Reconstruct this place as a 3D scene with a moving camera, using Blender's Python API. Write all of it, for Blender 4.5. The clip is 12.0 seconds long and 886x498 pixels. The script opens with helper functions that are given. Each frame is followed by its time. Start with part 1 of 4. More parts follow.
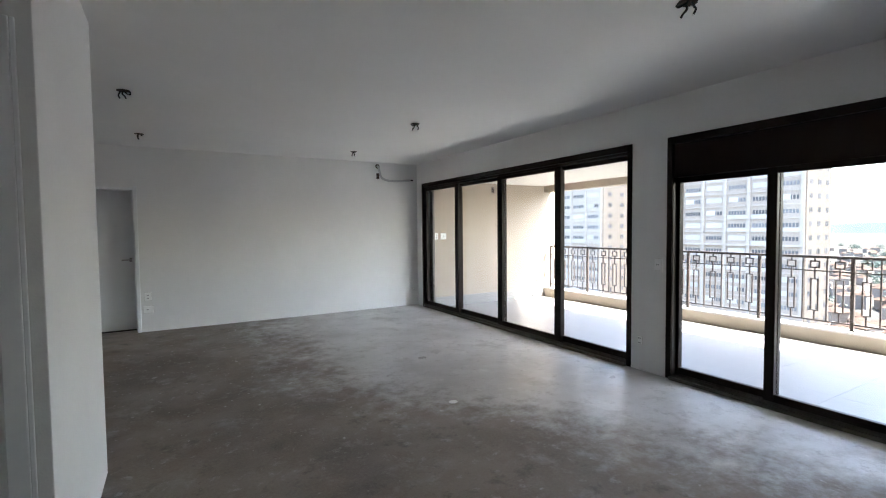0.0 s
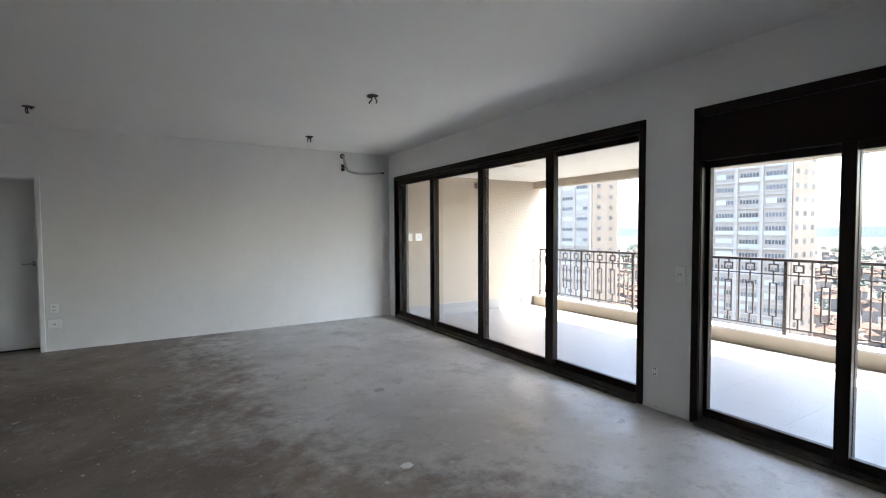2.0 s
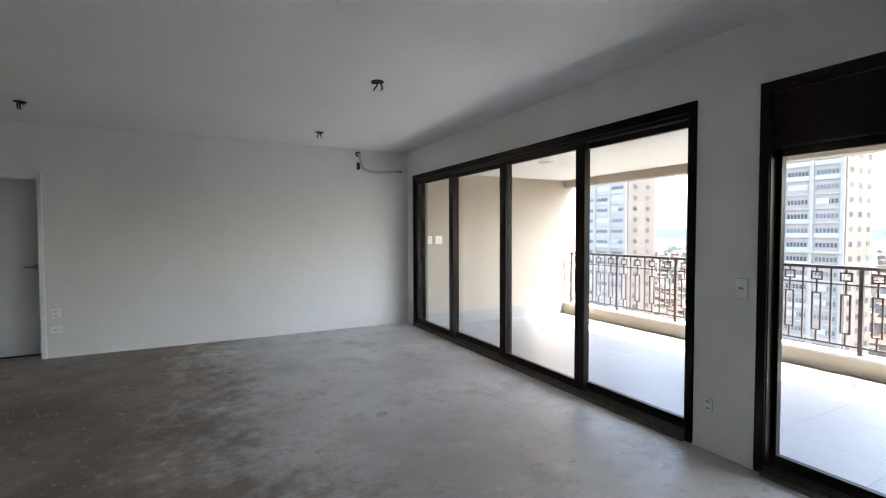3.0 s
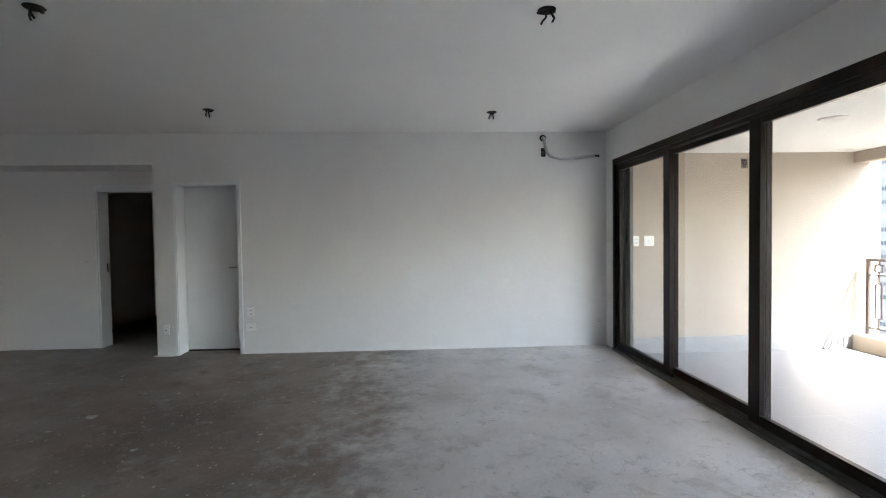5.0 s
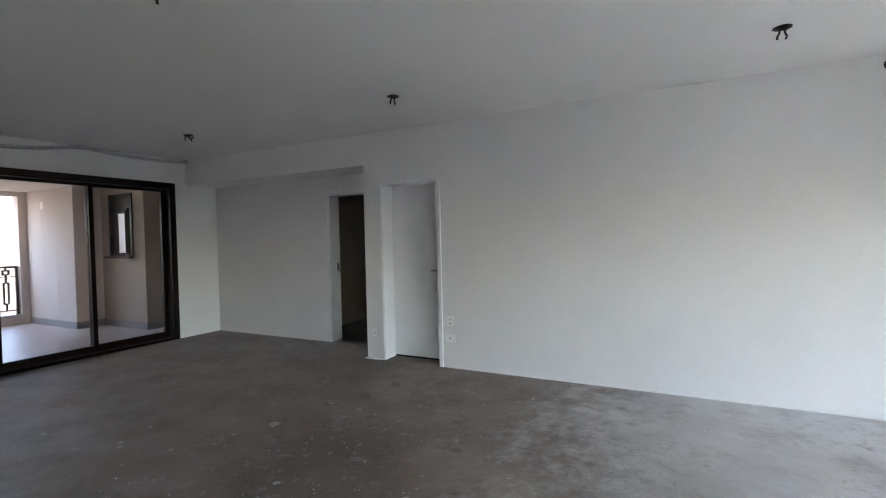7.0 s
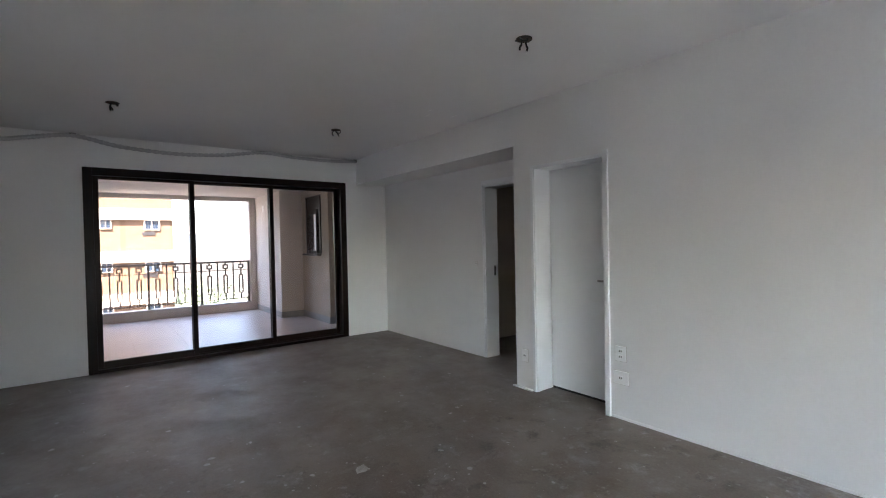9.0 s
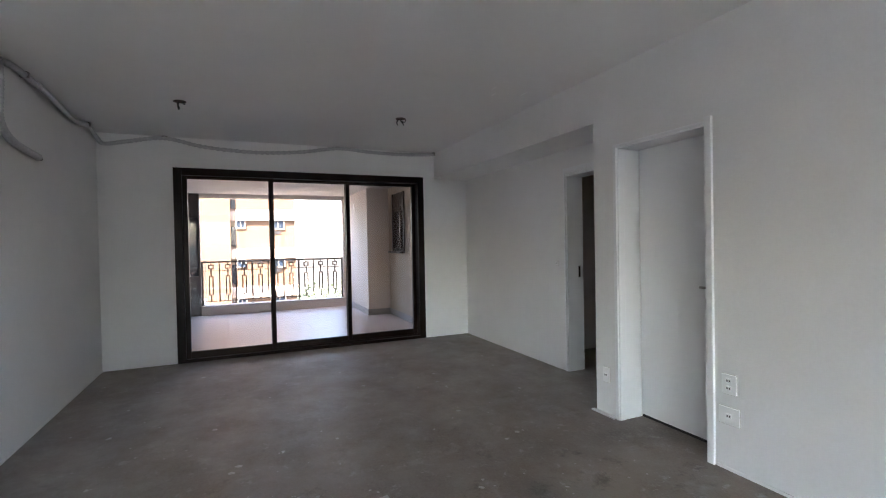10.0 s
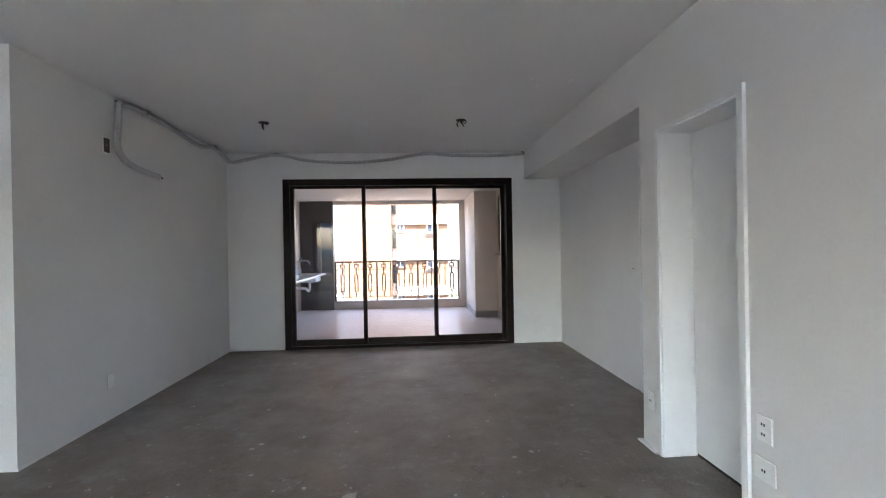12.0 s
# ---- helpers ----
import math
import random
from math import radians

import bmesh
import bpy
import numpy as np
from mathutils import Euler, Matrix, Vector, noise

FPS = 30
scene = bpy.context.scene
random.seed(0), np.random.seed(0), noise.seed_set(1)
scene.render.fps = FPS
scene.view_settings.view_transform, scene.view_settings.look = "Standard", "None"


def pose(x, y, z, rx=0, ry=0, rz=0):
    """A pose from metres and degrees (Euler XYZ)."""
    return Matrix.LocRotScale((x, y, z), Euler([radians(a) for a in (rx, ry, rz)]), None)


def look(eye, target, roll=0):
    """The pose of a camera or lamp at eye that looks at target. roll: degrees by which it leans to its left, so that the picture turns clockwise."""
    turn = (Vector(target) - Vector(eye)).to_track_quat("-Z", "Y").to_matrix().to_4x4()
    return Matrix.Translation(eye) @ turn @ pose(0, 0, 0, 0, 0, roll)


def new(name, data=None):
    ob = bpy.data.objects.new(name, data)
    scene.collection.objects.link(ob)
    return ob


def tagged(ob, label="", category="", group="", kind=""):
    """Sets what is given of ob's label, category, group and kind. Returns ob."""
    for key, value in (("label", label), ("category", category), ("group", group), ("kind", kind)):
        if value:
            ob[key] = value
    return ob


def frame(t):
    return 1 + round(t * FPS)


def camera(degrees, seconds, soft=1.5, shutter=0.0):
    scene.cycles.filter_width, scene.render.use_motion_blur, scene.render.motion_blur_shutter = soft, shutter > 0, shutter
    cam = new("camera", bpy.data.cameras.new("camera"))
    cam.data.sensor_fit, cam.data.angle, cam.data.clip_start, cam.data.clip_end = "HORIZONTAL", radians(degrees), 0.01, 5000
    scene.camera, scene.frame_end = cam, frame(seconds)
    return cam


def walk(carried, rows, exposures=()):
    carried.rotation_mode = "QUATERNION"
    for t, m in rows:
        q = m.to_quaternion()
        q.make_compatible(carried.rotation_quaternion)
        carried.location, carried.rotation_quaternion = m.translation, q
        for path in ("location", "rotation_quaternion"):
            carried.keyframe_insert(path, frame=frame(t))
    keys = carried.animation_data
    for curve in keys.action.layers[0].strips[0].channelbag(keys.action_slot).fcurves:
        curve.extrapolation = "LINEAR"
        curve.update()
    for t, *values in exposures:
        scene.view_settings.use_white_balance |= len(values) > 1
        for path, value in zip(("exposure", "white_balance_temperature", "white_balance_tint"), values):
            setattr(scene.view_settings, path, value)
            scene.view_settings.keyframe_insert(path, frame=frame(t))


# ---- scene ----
cam = camera(87.1, 12.0, soft=1.1)
EXPOSURES = [(0, 4.92, 6200, 10), (1.0, 4.79, 6200, 10), (2.5, 4.82, 6200, 10), (4.5, 4.88, 6150, 10), (5.5, 5.19, 6100, 10), (6.2, 5.23, 6050, 10), (7.0, 5.27, 6050, 10), (9, 5.37, 6120, 12), (10.5, 5.63, 6120, 12), (12, 5.71, 6080, 11)]
PATH = [
    (0, (0.005, 0.241, 1.483), (1.01, 1.968, 1.395), -0.6),
    (0.5, (0.175, 0.426, 1.461), (1.198, 2.143, 1.376), -0.5),
    (1, (0.379, 0.648, 1.471), (1.424, 2.351, 1.385), -0.4),
    (1.5, (0.564, 0.862, 1.46), (1.614, 2.561, 1.373), -0.4),
    (2, (0.768, 1.073, 1.451), (1.812, 2.777, 1.37), -0.3),
    (2.5, (0.977, 1.258, 1.461), (1.985, 2.983, 1.384), -0.2),
    (4.5, (1.679, 2.206, 1.446), (2.054, 4.17, 1.385), -0.6),
    (5, (1.784, 2.515, 1.431), (1.88, 4.512, 1.374), -0.8),
    (5.5, (1.873, 2.8, 1.418), (1.7, 4.792, 1.37), -0.9),
    (6, (1.967, 3.13, 1.448), (1.54, 5.083, 1.396), -1.1),
    (6.5, (1.998, 3.456, 1.428), (1.32, 5.338, 1.385), -1.1),
    (7, (1.997, 3.78, 1.445), (1.073, 5.553, 1.397), -1.3),
    (9, (1.766, 5.068, 1.436), (0.166, 6.269, 1.402), -1.2),
    (9.5, (1.655, 5.391, 1.396), (-0.072, 6.399, 1.365), -1.2),
    (10, (1.54, 5.713, 1.401), (-0.294, 6.509, 1.372), -1.1),
    (10.5, (1.505, 5.994, 1.395), (-0.389, 6.635, 1.369), -1.2),
    (11, (1.541, 6.269, 1.372), (-0.406, 6.728, 1.35), -1.1),
    (11.5, (1.621, 6.501, 1.383), (-0.359, 6.781, 1.369), -1.2),
    (12, (1.709, 6.774, 1.379), (-0.287, 6.902, 1.373), -1.0),
]
walk(cam, [(t, look(eye, target, roll)) for t, eye, target, roll in PATH], exposures=EXPOSURES)

# ---- world, sun, exposure ----
SUN_DIR = Vector((0.448, -0.50, 1.0)).normalized()
world = bpy.data.worlds.new("sky")
scene.world = world
world.use_nodes = True
wn = world.node_tree
sky = wn.nodes.new("ShaderNodeTexSky")
sky.sky_type, sky.sun_disc = "NISHITA", False
sky.sun_elevation = math.asin(SUN_DIR.z)
sky.sun_rotation = math.atan2(SUN_DIR.x, SUN_DIR.y)
sky.air_density, sky.dust_density, sky.ozone_density = 1.0, 3.2, 1.0
bg = wn.nodes["Background"]
bg.inputs["Strength"].default_value = 0.074
wn.links.new(sky.outputs[0], bg.inputs["Color"])
sun = new("sun", bpy.data.lights.new("sun", "SUN"))
sun.data.energy, sun.data.angle, sun.data.color = 3.5, radians(0.6), (1.0, 0.95, 0.88)
sun.matrix_world = look(SUN_DIR * 60, (0, 0, 0))


# ---- materials ----
def material(name, colour, rough=0.6, metal=0.0, grain=0.0, grain_scale=60.0, stain=0.0, stain_scale=1.5, bump=0.0,
             bump_scale=80.0, random_tint=0.0, spec=0.5):
    """A painted or mineral surface: a base colour varied by fine grain and by large stains, with fine relief."""
    m = bpy.data.materials.new(name)
    m.use_nodes = True
    t = m.node_tree
    p = t.nodes["Principled BSDF"]
    p.inputs["Base Color"].default_value = (*colour, 1)
    p.inputs["Roughness"].default_value, p.inputs["Metallic"].default_value = rough, metal
    p.inputs["Specular IOR Level"].default_value = spec
    at = t.nodes.new("ShaderNodeTexCoord").outputs["Object"]
    factor = None

    def times(a, b):
        n = t.nodes.new("ShaderNodeMath")
        n.operation = "MULTIPLY"
        t.links.new(a, n.inputs[0])
        t.links.new(b, n.inputs[1])
        return n.outputs[0]

    for amount, size, detail in ((grain, grain_scale, 4), (stain, stain_scale, 6)):
        if amount:
            n = t.nodes.new("ShaderNodeTexNoise")
            n.inputs["Scale"].default_value, n.inputs["Detail"].default_value = size, detail
            n.inputs["Roughness"].default_value = 0.62
            t.links.new(at, n.inputs["Vector"])
            r = t.nodes.new("ShaderNodeMapRange")
            r.inputs[1].default_value, r.inputs[2].default_value = 0.3, 0.7
            r.inputs[3].default_value, r.inputs[4].default_value = 1 - amount, 1 + amount
            t.links.new(n.outputs[0], r.inputs[0])
            factor = r.outputs[0] if factor is None else times(factor, r.outputs[0])
    if random_tint:
        r = t.nodes.new("ShaderNodeMapRange")
        r.inputs[3].default_value, r.inputs[4].default_value = 1 - random_tint, 1 + random_tint
        t.links.new(t.nodes.new("ShaderNodeObjectInfo").outputs["Random"], r.inputs[0])
        factor = r.outputs[0] if factor is None else times(factor, r.outputs[0])
    if factor is not None:
        v = t.nodes.new("ShaderNodeVectorMath")
        v.operation = "SCALE"
        v.inputs[0].default_value = colour
        t.links.new(factor, v.inputs["Scale"])
        t.links.new(v.outputs[0], p.inputs["Base Color"])
    if bump:
        n = t.nodes.new("ShaderNodeTexNoise")
        n.inputs["Scale"].default_value, n.inputs["Detail"].default_value = bump_scale, 5
        t.links.new(at, n.inputs["Vector"])
        b = t.nodes.new("ShaderNodeBump")
        b.inputs["Strength"].default_value, b.inputs["Distance"].default_value = bump, 0.004
        t.links.new(n.outputs[0], b.inputs["Height"])
        t.links.new(b.outputs[0], p.inputs["Normal"])
    return m


def concrete_floor():
    """Bare screed: trowelled grey with cloudy dark stains, pale dusty patches, specks of plaster and a few fine cracks."""
    m = bpy.data.materials.new("bare_screed")
    m.use_nodes = True
    t = m.node_tree
    p = t.nodes["Principled BSDF"]
    p.inputs["Specular IOR Level"].default_value = 0.6
    at = t.nodes.new("ShaderNodeTexCoord").outputs["Object"]

    def noise_at(size, detail, low, high, rough=0.6, warp=0.0):
        n = t.nodes.new("ShaderNodeTexNoise")
        n.inputs["Scale"].default_value, n.inputs["Detail"].default_value = size, detail
        n.inputs["Roughness"].default_value, n.inputs["Distortion"].default_value = rough, warp
        t.links.new(at, n.inputs["Vector"])
        r = t.nodes.new("ShaderNodeMapRange")
        r.inputs[1].default_value, r.inputs[2].default_value = low, high
        t.links.new(n.outputs[0], r.inputs[0])
        return r.outputs[0]

    def mix(fac, a, b):
        n = t.nodes.new("ShaderNodeMix")
        n.data_type = "RGBA"
        t.links.new(fac, n.inputs[0])
        for value, slot in ((a, n.inputs[6]), (b, n.inputs[7])):
            if isinstance(value, tuple):
                slot.default_value = (*value, 1)
            else:
                t.links.new(value, slot)
        return n.outputs[2]

    def calc(op, a, b, c=None):
        n = t.nodes.new("ShaderNodeMath")
        n.operation = op
        for k, v in enumerate((a, b, c)):
            if isinstance(v, (int, float)):
                n.inputs[k].default_value = v
            elif v is not None:
                t.links.new(v, n.inputs[k])
        return n.outputs[0]

    # two pours: a dark smooth one, and a pale dusty one towards the balcony, meeting in a ragged seam; their contrast
    # is widened to carry daylight from the doors
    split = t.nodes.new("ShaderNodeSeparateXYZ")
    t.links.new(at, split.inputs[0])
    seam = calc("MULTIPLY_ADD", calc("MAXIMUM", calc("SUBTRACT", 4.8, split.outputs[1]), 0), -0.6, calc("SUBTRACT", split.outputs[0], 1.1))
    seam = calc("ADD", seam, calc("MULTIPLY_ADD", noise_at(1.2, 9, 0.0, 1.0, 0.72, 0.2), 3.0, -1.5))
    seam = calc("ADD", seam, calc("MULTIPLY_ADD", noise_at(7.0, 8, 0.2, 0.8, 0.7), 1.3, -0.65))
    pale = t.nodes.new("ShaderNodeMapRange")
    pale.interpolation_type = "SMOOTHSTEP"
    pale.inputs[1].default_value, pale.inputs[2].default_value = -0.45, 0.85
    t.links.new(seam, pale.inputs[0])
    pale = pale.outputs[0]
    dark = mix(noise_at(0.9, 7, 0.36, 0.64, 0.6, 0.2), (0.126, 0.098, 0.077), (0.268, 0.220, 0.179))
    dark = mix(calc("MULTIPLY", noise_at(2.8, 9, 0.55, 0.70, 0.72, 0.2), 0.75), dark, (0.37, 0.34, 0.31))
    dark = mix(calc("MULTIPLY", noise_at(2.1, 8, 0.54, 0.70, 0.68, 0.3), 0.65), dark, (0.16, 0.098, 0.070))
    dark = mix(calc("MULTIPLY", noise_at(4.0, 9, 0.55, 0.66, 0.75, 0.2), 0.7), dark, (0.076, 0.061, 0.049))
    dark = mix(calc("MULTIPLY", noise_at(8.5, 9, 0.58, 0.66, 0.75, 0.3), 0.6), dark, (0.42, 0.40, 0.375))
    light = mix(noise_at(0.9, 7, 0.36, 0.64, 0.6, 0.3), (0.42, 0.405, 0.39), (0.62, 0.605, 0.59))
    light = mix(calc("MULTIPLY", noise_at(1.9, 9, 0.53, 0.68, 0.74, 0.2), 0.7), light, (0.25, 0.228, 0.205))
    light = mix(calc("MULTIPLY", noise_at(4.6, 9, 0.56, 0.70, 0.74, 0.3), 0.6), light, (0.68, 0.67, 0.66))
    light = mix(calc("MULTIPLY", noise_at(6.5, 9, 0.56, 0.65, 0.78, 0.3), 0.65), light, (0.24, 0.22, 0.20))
    west = t.nodes.new("ShaderNodeMapRange")
    west.interpolation_type = "SMOOTHSTEP"
    west.inputs[1].default_value, west.inputs[2].default_value = -0.1, -2.4
    t.links.new(calc("ADD", split.outputs[0], calc("MULTIPLY_ADD", noise_at(1.6, 8, 0.2, 0.8, 0.7), 2.2, -1.1)), west.inputs[0])
    dark = mix(calc("MULTIPLY", west.outputs[0], 0.55), dark, mix(noise_at(3.1, 8, 0.38, 0.62, 0.7), (0.245, 0.205, 0.172), (0.37, 0.335, 0.30)))
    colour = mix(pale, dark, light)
    # hairline shrinkage cracks in patches
    cell = t.nodes.new("ShaderNodeTexVoronoi")
    cell.feature = "DISTANCE_TO_EDGE"
    cell.inputs["Scale"].default_value = 9.0
    bend = t.nodes.new("ShaderNodeVectorMath")
    bend.operation = "MULTIPLY_ADD"
    wob = t.nodes.new("ShaderNodeTexNoise")
    wob.inputs["Scale"].default_value, wob.inputs["Detail"].default_value = 5.0, 6
    t.links.new(at, wob.inputs["Vector"])
    t.links.new(wob.outputs["Color"], bend.inputs[0])
    bend.inputs[1].default_value = (0.35, 0.35, 0.0)
    t.links.new(at, bend.inputs[2])
    t.links.new(bend.outputs[0], cell.inputs["Vector"])
    line = t.nodes.new("ShaderNodeMapRange")
    line.inputs[1].default_value, line.inputs[2].default_value = 0.012, 0.035
    line.inputs[3].default_value, line.inputs[4].default_value = 1.0, 0.0
    t.links.new(cell.outputs["Distance"], line.inputs[0])
    off = t.nodes.new("ShaderNodeVectorMath")
    off.operation, off.inputs[1].default_value = "DISTANCE", (1.5, 6.95, 0.0)
    t.links.new(at, off.inputs[0])
    web = t.nodes.new("ShaderNodeMapRange")
    web.inputs[1].default_value, web.inputs[2].default_value = 0.25, 0.85
    web.inputs[3].default_value, web.inputs[4].default_value = 1.0, 0.0
    t.links.new(off.outputs["Value"], web.inputs[0])
    web = calc("MULTIPLY", calc("MULTIPLY", line.outputs[0], web.outputs[0]), noise_at(5, 4, 0.40, 0.56))
    crack = calc("MULTIPLY", calc("MULTIPLY", line.outputs[0], noise_at(0.9, 4, 0.52, 0.62, 0.5)), calc("MULTIPLY", noise_at(6, 4, 0.42, 0.58), pale))
    colour = mix(calc("MULTIPLY", crack, 0.45), colour, (0.09, 0.08, 0.07))
    colour = mix(calc("MULTIPLY", web, 0.55), colour, (0.085, 0.08, 0.068))
    # small pits and trowel burns in the pale pour
    colour = mix(calc("MULTIPLY", calc("MULTIPLY", noise_at(14, 7, 0.60, 0.68, 0.7), noise_at(2.4, 4, 0.45, 0.60)), calc("MULTIPLY_ADD", pale, 0.45, 0.2)), colour, (0.13, 0.12, 0.105))
    colour = mix(calc("MULTIPLY", noise_at(55, 5, 0.35, 0.9, 0.7), 0.4), colour, (0.36, 0.33, 0.30))
    colour = mix(calc("MULTIPLY", noise_at(11.0, 3, 0.70, 0.76, 0.5), 0.8), colour, (0.62, 0.60, 0.57))
    t.links.new(colour, p.inputs["Base Color"])
    r = t.nodes.new("ShaderNodeMapRange")
    r.inputs[3].default_value, r.inputs[4].default_value = 0.26, 0.5
    t.links.new(noise_at(1.7, 6, 0.3, 0.7), r.inputs[0])
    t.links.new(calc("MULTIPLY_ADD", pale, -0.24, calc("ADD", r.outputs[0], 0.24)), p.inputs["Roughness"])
    b = t.nodes.new("ShaderNodeBump")
    b.inputs["Strength"].default_value, b.inputs["Distance"].default_value = 0.35, 0.004
    t.links.new(noise_at(30, 8, 0.2, 0.8, 0.75), b.inputs["Height"])
    t.links.new(b.outputs[0], p.inputs["Normal"])
    return m


def clear_glass(name, tint=(1, 1, 1)):
    m = bpy.data.materials.new(name)
    m.use_nodes = True
    t = m.node_tree
    t.nodes.remove(t.nodes["Principled BSDF"])
    see, gloss, mix = t.nodes.new("ShaderNodeBsdfTransparent"), t.nodes.new("ShaderNodeBsdfGlossy"), t.nodes.new("ShaderNodeMixShader")
    see.inputs[0].default_value = (*tint, 1)
    gloss.inputs["Roughness"].default_value = 0.01
    f = t.nodes.new("ShaderNodeLayerWeight")
    f.inputs[0].default_value = 0.5
    power, scale = t.nodes.new("ShaderNodeMath"), t.nodes.new("ShaderNodeMapRange")
    power.operation, power.inputs[1].default_value = "POWER", 5.0
    scale.inputs[3].default_value, scale.inputs[4].default_value = 0.035, 0.85
    t.links.new(f.outputs["Facing"], power.inputs[0])
    t.links.new(power.outputs[0], scale.inputs[0])
    t.links.new(scale.outputs[0], mix.inputs[0])
    t.links.new(see.outputs[0], mix.inputs[1])
    t.links.new(gloss.outputs[0], mix.inputs[2])
    t.links.new(mix.outputs[0], t.nodes["Material Output"].inputs[0])
    return m


WALL = material("white_wall_paint", (0.80, 0.795, 0.785), 0.7, grain=0.015, stain=0.035, stain_scale=0.9, bump=0.12, bump_scale=140)
CEIL = material("ceiling_paint", (0.80, 0.795, 0.785), 0.85, stain=0.03, stain_scale=0.7, bump=0.1, bump_scale=120)
# white walls given a taupe paint that carries the passage's dimness
SHADED_WALL = material("shaded_wall_paint", (0.55, 0.48, 0.43), 0.8, stain=0.05)
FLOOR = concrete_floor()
GLOSS_WHITE = material("white_door_enamel", (0.84, 0.85, 0.86), 0.35, stain=0.02, stain_scale=2)
FRAME = material("dark_bronze_aluminium", (0.014, 0.0072, 0.0052), 0.32, grain=0.12, grain_scale=25, spec=0.15)
GUIDE = material("greyish_bronze_aluminium", (0.075, 0.068, 0.064), 0.4, metal=0.3, grain=0.1, grain_scale=25)
TRACK = material("worn_sill_track", (0.10, 0.09, 0.08), 0.4, metal=0.6, grain=0.3, grain_scale=14)
GLASS = clear_glass("window_glass", (0.96, 0.975, 0.97))
# brownish tint added to dim the bright view through the west door
DIMMING_GLASS = clear_glass("brownish_dimming_glass", (0.93, 0.88, 0.85))
SMOKED = clear_glass("smoked_glass", (0.05, 0.068, 0.10))
BEIGE = material("beige_balcony_render", (0.385, 0.322, 0.256), 0.85, grain=0.03, stain=0.05, stain_scale=1.1, bump=0.02, bump_scale=60)
BEIGE_GREY = material("greige_balcony_render", (0.56, 0.50, 0.445), 0.85, grain=0.03, stain=0.05, stain_scale=1.1, bump=0.02, bump_scale=60)
BALC_CEIL = material("balcony_ceiling_paint", (0.58, 0.555, 0.515), 0.85, stain=0.03, bump=0.1)
TILE = material("pale_porcelain_tile", (0.26, 0.258, 0.256), 0.4, grain=0.02, stain=0.05, stain_scale=3, random_tint=0.03)
TILE_WARM = material("warm_porcelain_tile", (0.50, 0.455, 0.43), 0.4, grain=0.02, stain=0.06, stain_scale=2, random_tint=0.03)
GROUT = material("tile_grout", (0.32, 0.315, 0.31), 0.9, grain=0.1)
STONE = material("pale_stone_coping", (0.45, 0.43, 0.40), 0.5, grain=0.06, grain_scale=90, stain=0.06, stain_scale=5)
IRON = material("dark_painted_iron", (0.045, 0.033, 0.028), 0.5, metal=0.2, grain=0.2, grain_scale=40)
PLASTIC = material("white_plastic", (0.88, 0.88, 0.87), 0.3)
BLACK = material("black_rubber", (0.012, 0.012, 0.013), 0.6)
TUBE = material("grey_white_conduit", (0.47, 0.47, 0.48), 0.45, grain=0.15, grain_scale=50)
# dark colour that stands for the shade inside open holes
CAVITY_SHADE = material("cavity_shade", (0.055, 0.035, 0.028), 0.95, grain=0.4, grain_scale=120)
STEEL = material("brushed_steel", (0.32, 0.31, 0.30), 0.3, metal=1.0, grain=0.1)
DARK_TILE = material("dark_brown_wall_tile", (0.052, 0.038, 0.033), 0.45, grain=0.08, stain=0.08)
CERAMIC = material("white_ceramic", (0.8, 0.8, 0.79), 0.12)


# ---- mesh helpers ----
def part(name, bm, mat, parent=None, label=""):
    """Links a bmesh as one mesh object, under a thing or a part if parent is given."""
    me = bpy.data.meshes.new(name)
    bm.to_mesh(me)
    bm.free()
    me.materials.append(mat)
    ob = new(name, me)
    if parent is not None:
        ob.parent = parent
    if label:
        ob["label"] = label
    return ob


def add_box(bm, lo, hi, bevel=0.0):
    m = Matrix.LocRotScale([(a + b) / 2 for a, b in zip(lo, hi)], None, [abs(b - a) for a, b in zip(lo, hi)])
    verts = bmesh.ops.create_cube(bm, size=1, matrix=m)["verts"]
    if bevel:
        edges = list({e for v in verts for e in v.link_edges})
        bmesh.ops.bevel(bm, geom=edges, offset=bevel, segments=2, affect="EDGES", profile=0.5)
    return bm


def box(lo, hi, bevel=0.0):
    return add_box(bmesh.new(), lo, hi, bevel)


def boxes(rows, bevel=0.0):
    bm = bmesh.new()
    for lo, hi in rows:
        add_box(bm, lo, hi, bevel)
    return bm


def add_cyl(bm, a, b, r, n=12, r2=None):
    a, b = Vector(a), Vector(b)
    m = Matrix.Translation((a + b) / 2) @ (b - a).to_track_quat("Z", "Y").to_matrix().to_4x4()
    bmesh.ops.create_cone(bm, cap_ends=True, segments=n, radius1=r, radius2=r if r2 is None else r2, depth=(b - a).length, matrix=m)
    return bm


def cyl(a, b, r, n=12, r2=None):
    return add_cyl(bmesh.new(), a, b, r, n, r2)


def smooth_line(points, steps=10):
    """Points along a Catmull-Rom line through the given places."""
    p = [Vector(v) for v in points]
    p = [2 * p[0] - p[1], *p, 2 * p[-1] - p[-2]]
    out = []
    for i in range(1, len(p) - 2):
        for k in range(steps):
            u = k / steps
            out.append(0.5 * (2 * p[i] + (p[i + 1] - p[i - 1]) * u + (2 * p[i - 1] - 5 * p[i] + 4 * p[i + 1] - p[i + 2]) * u * u
                              + (3 * p[i] - p[i - 1] - 3 * p[i + 1] + p[i + 2]) * u ** 3))
    return out + [p[-2]]


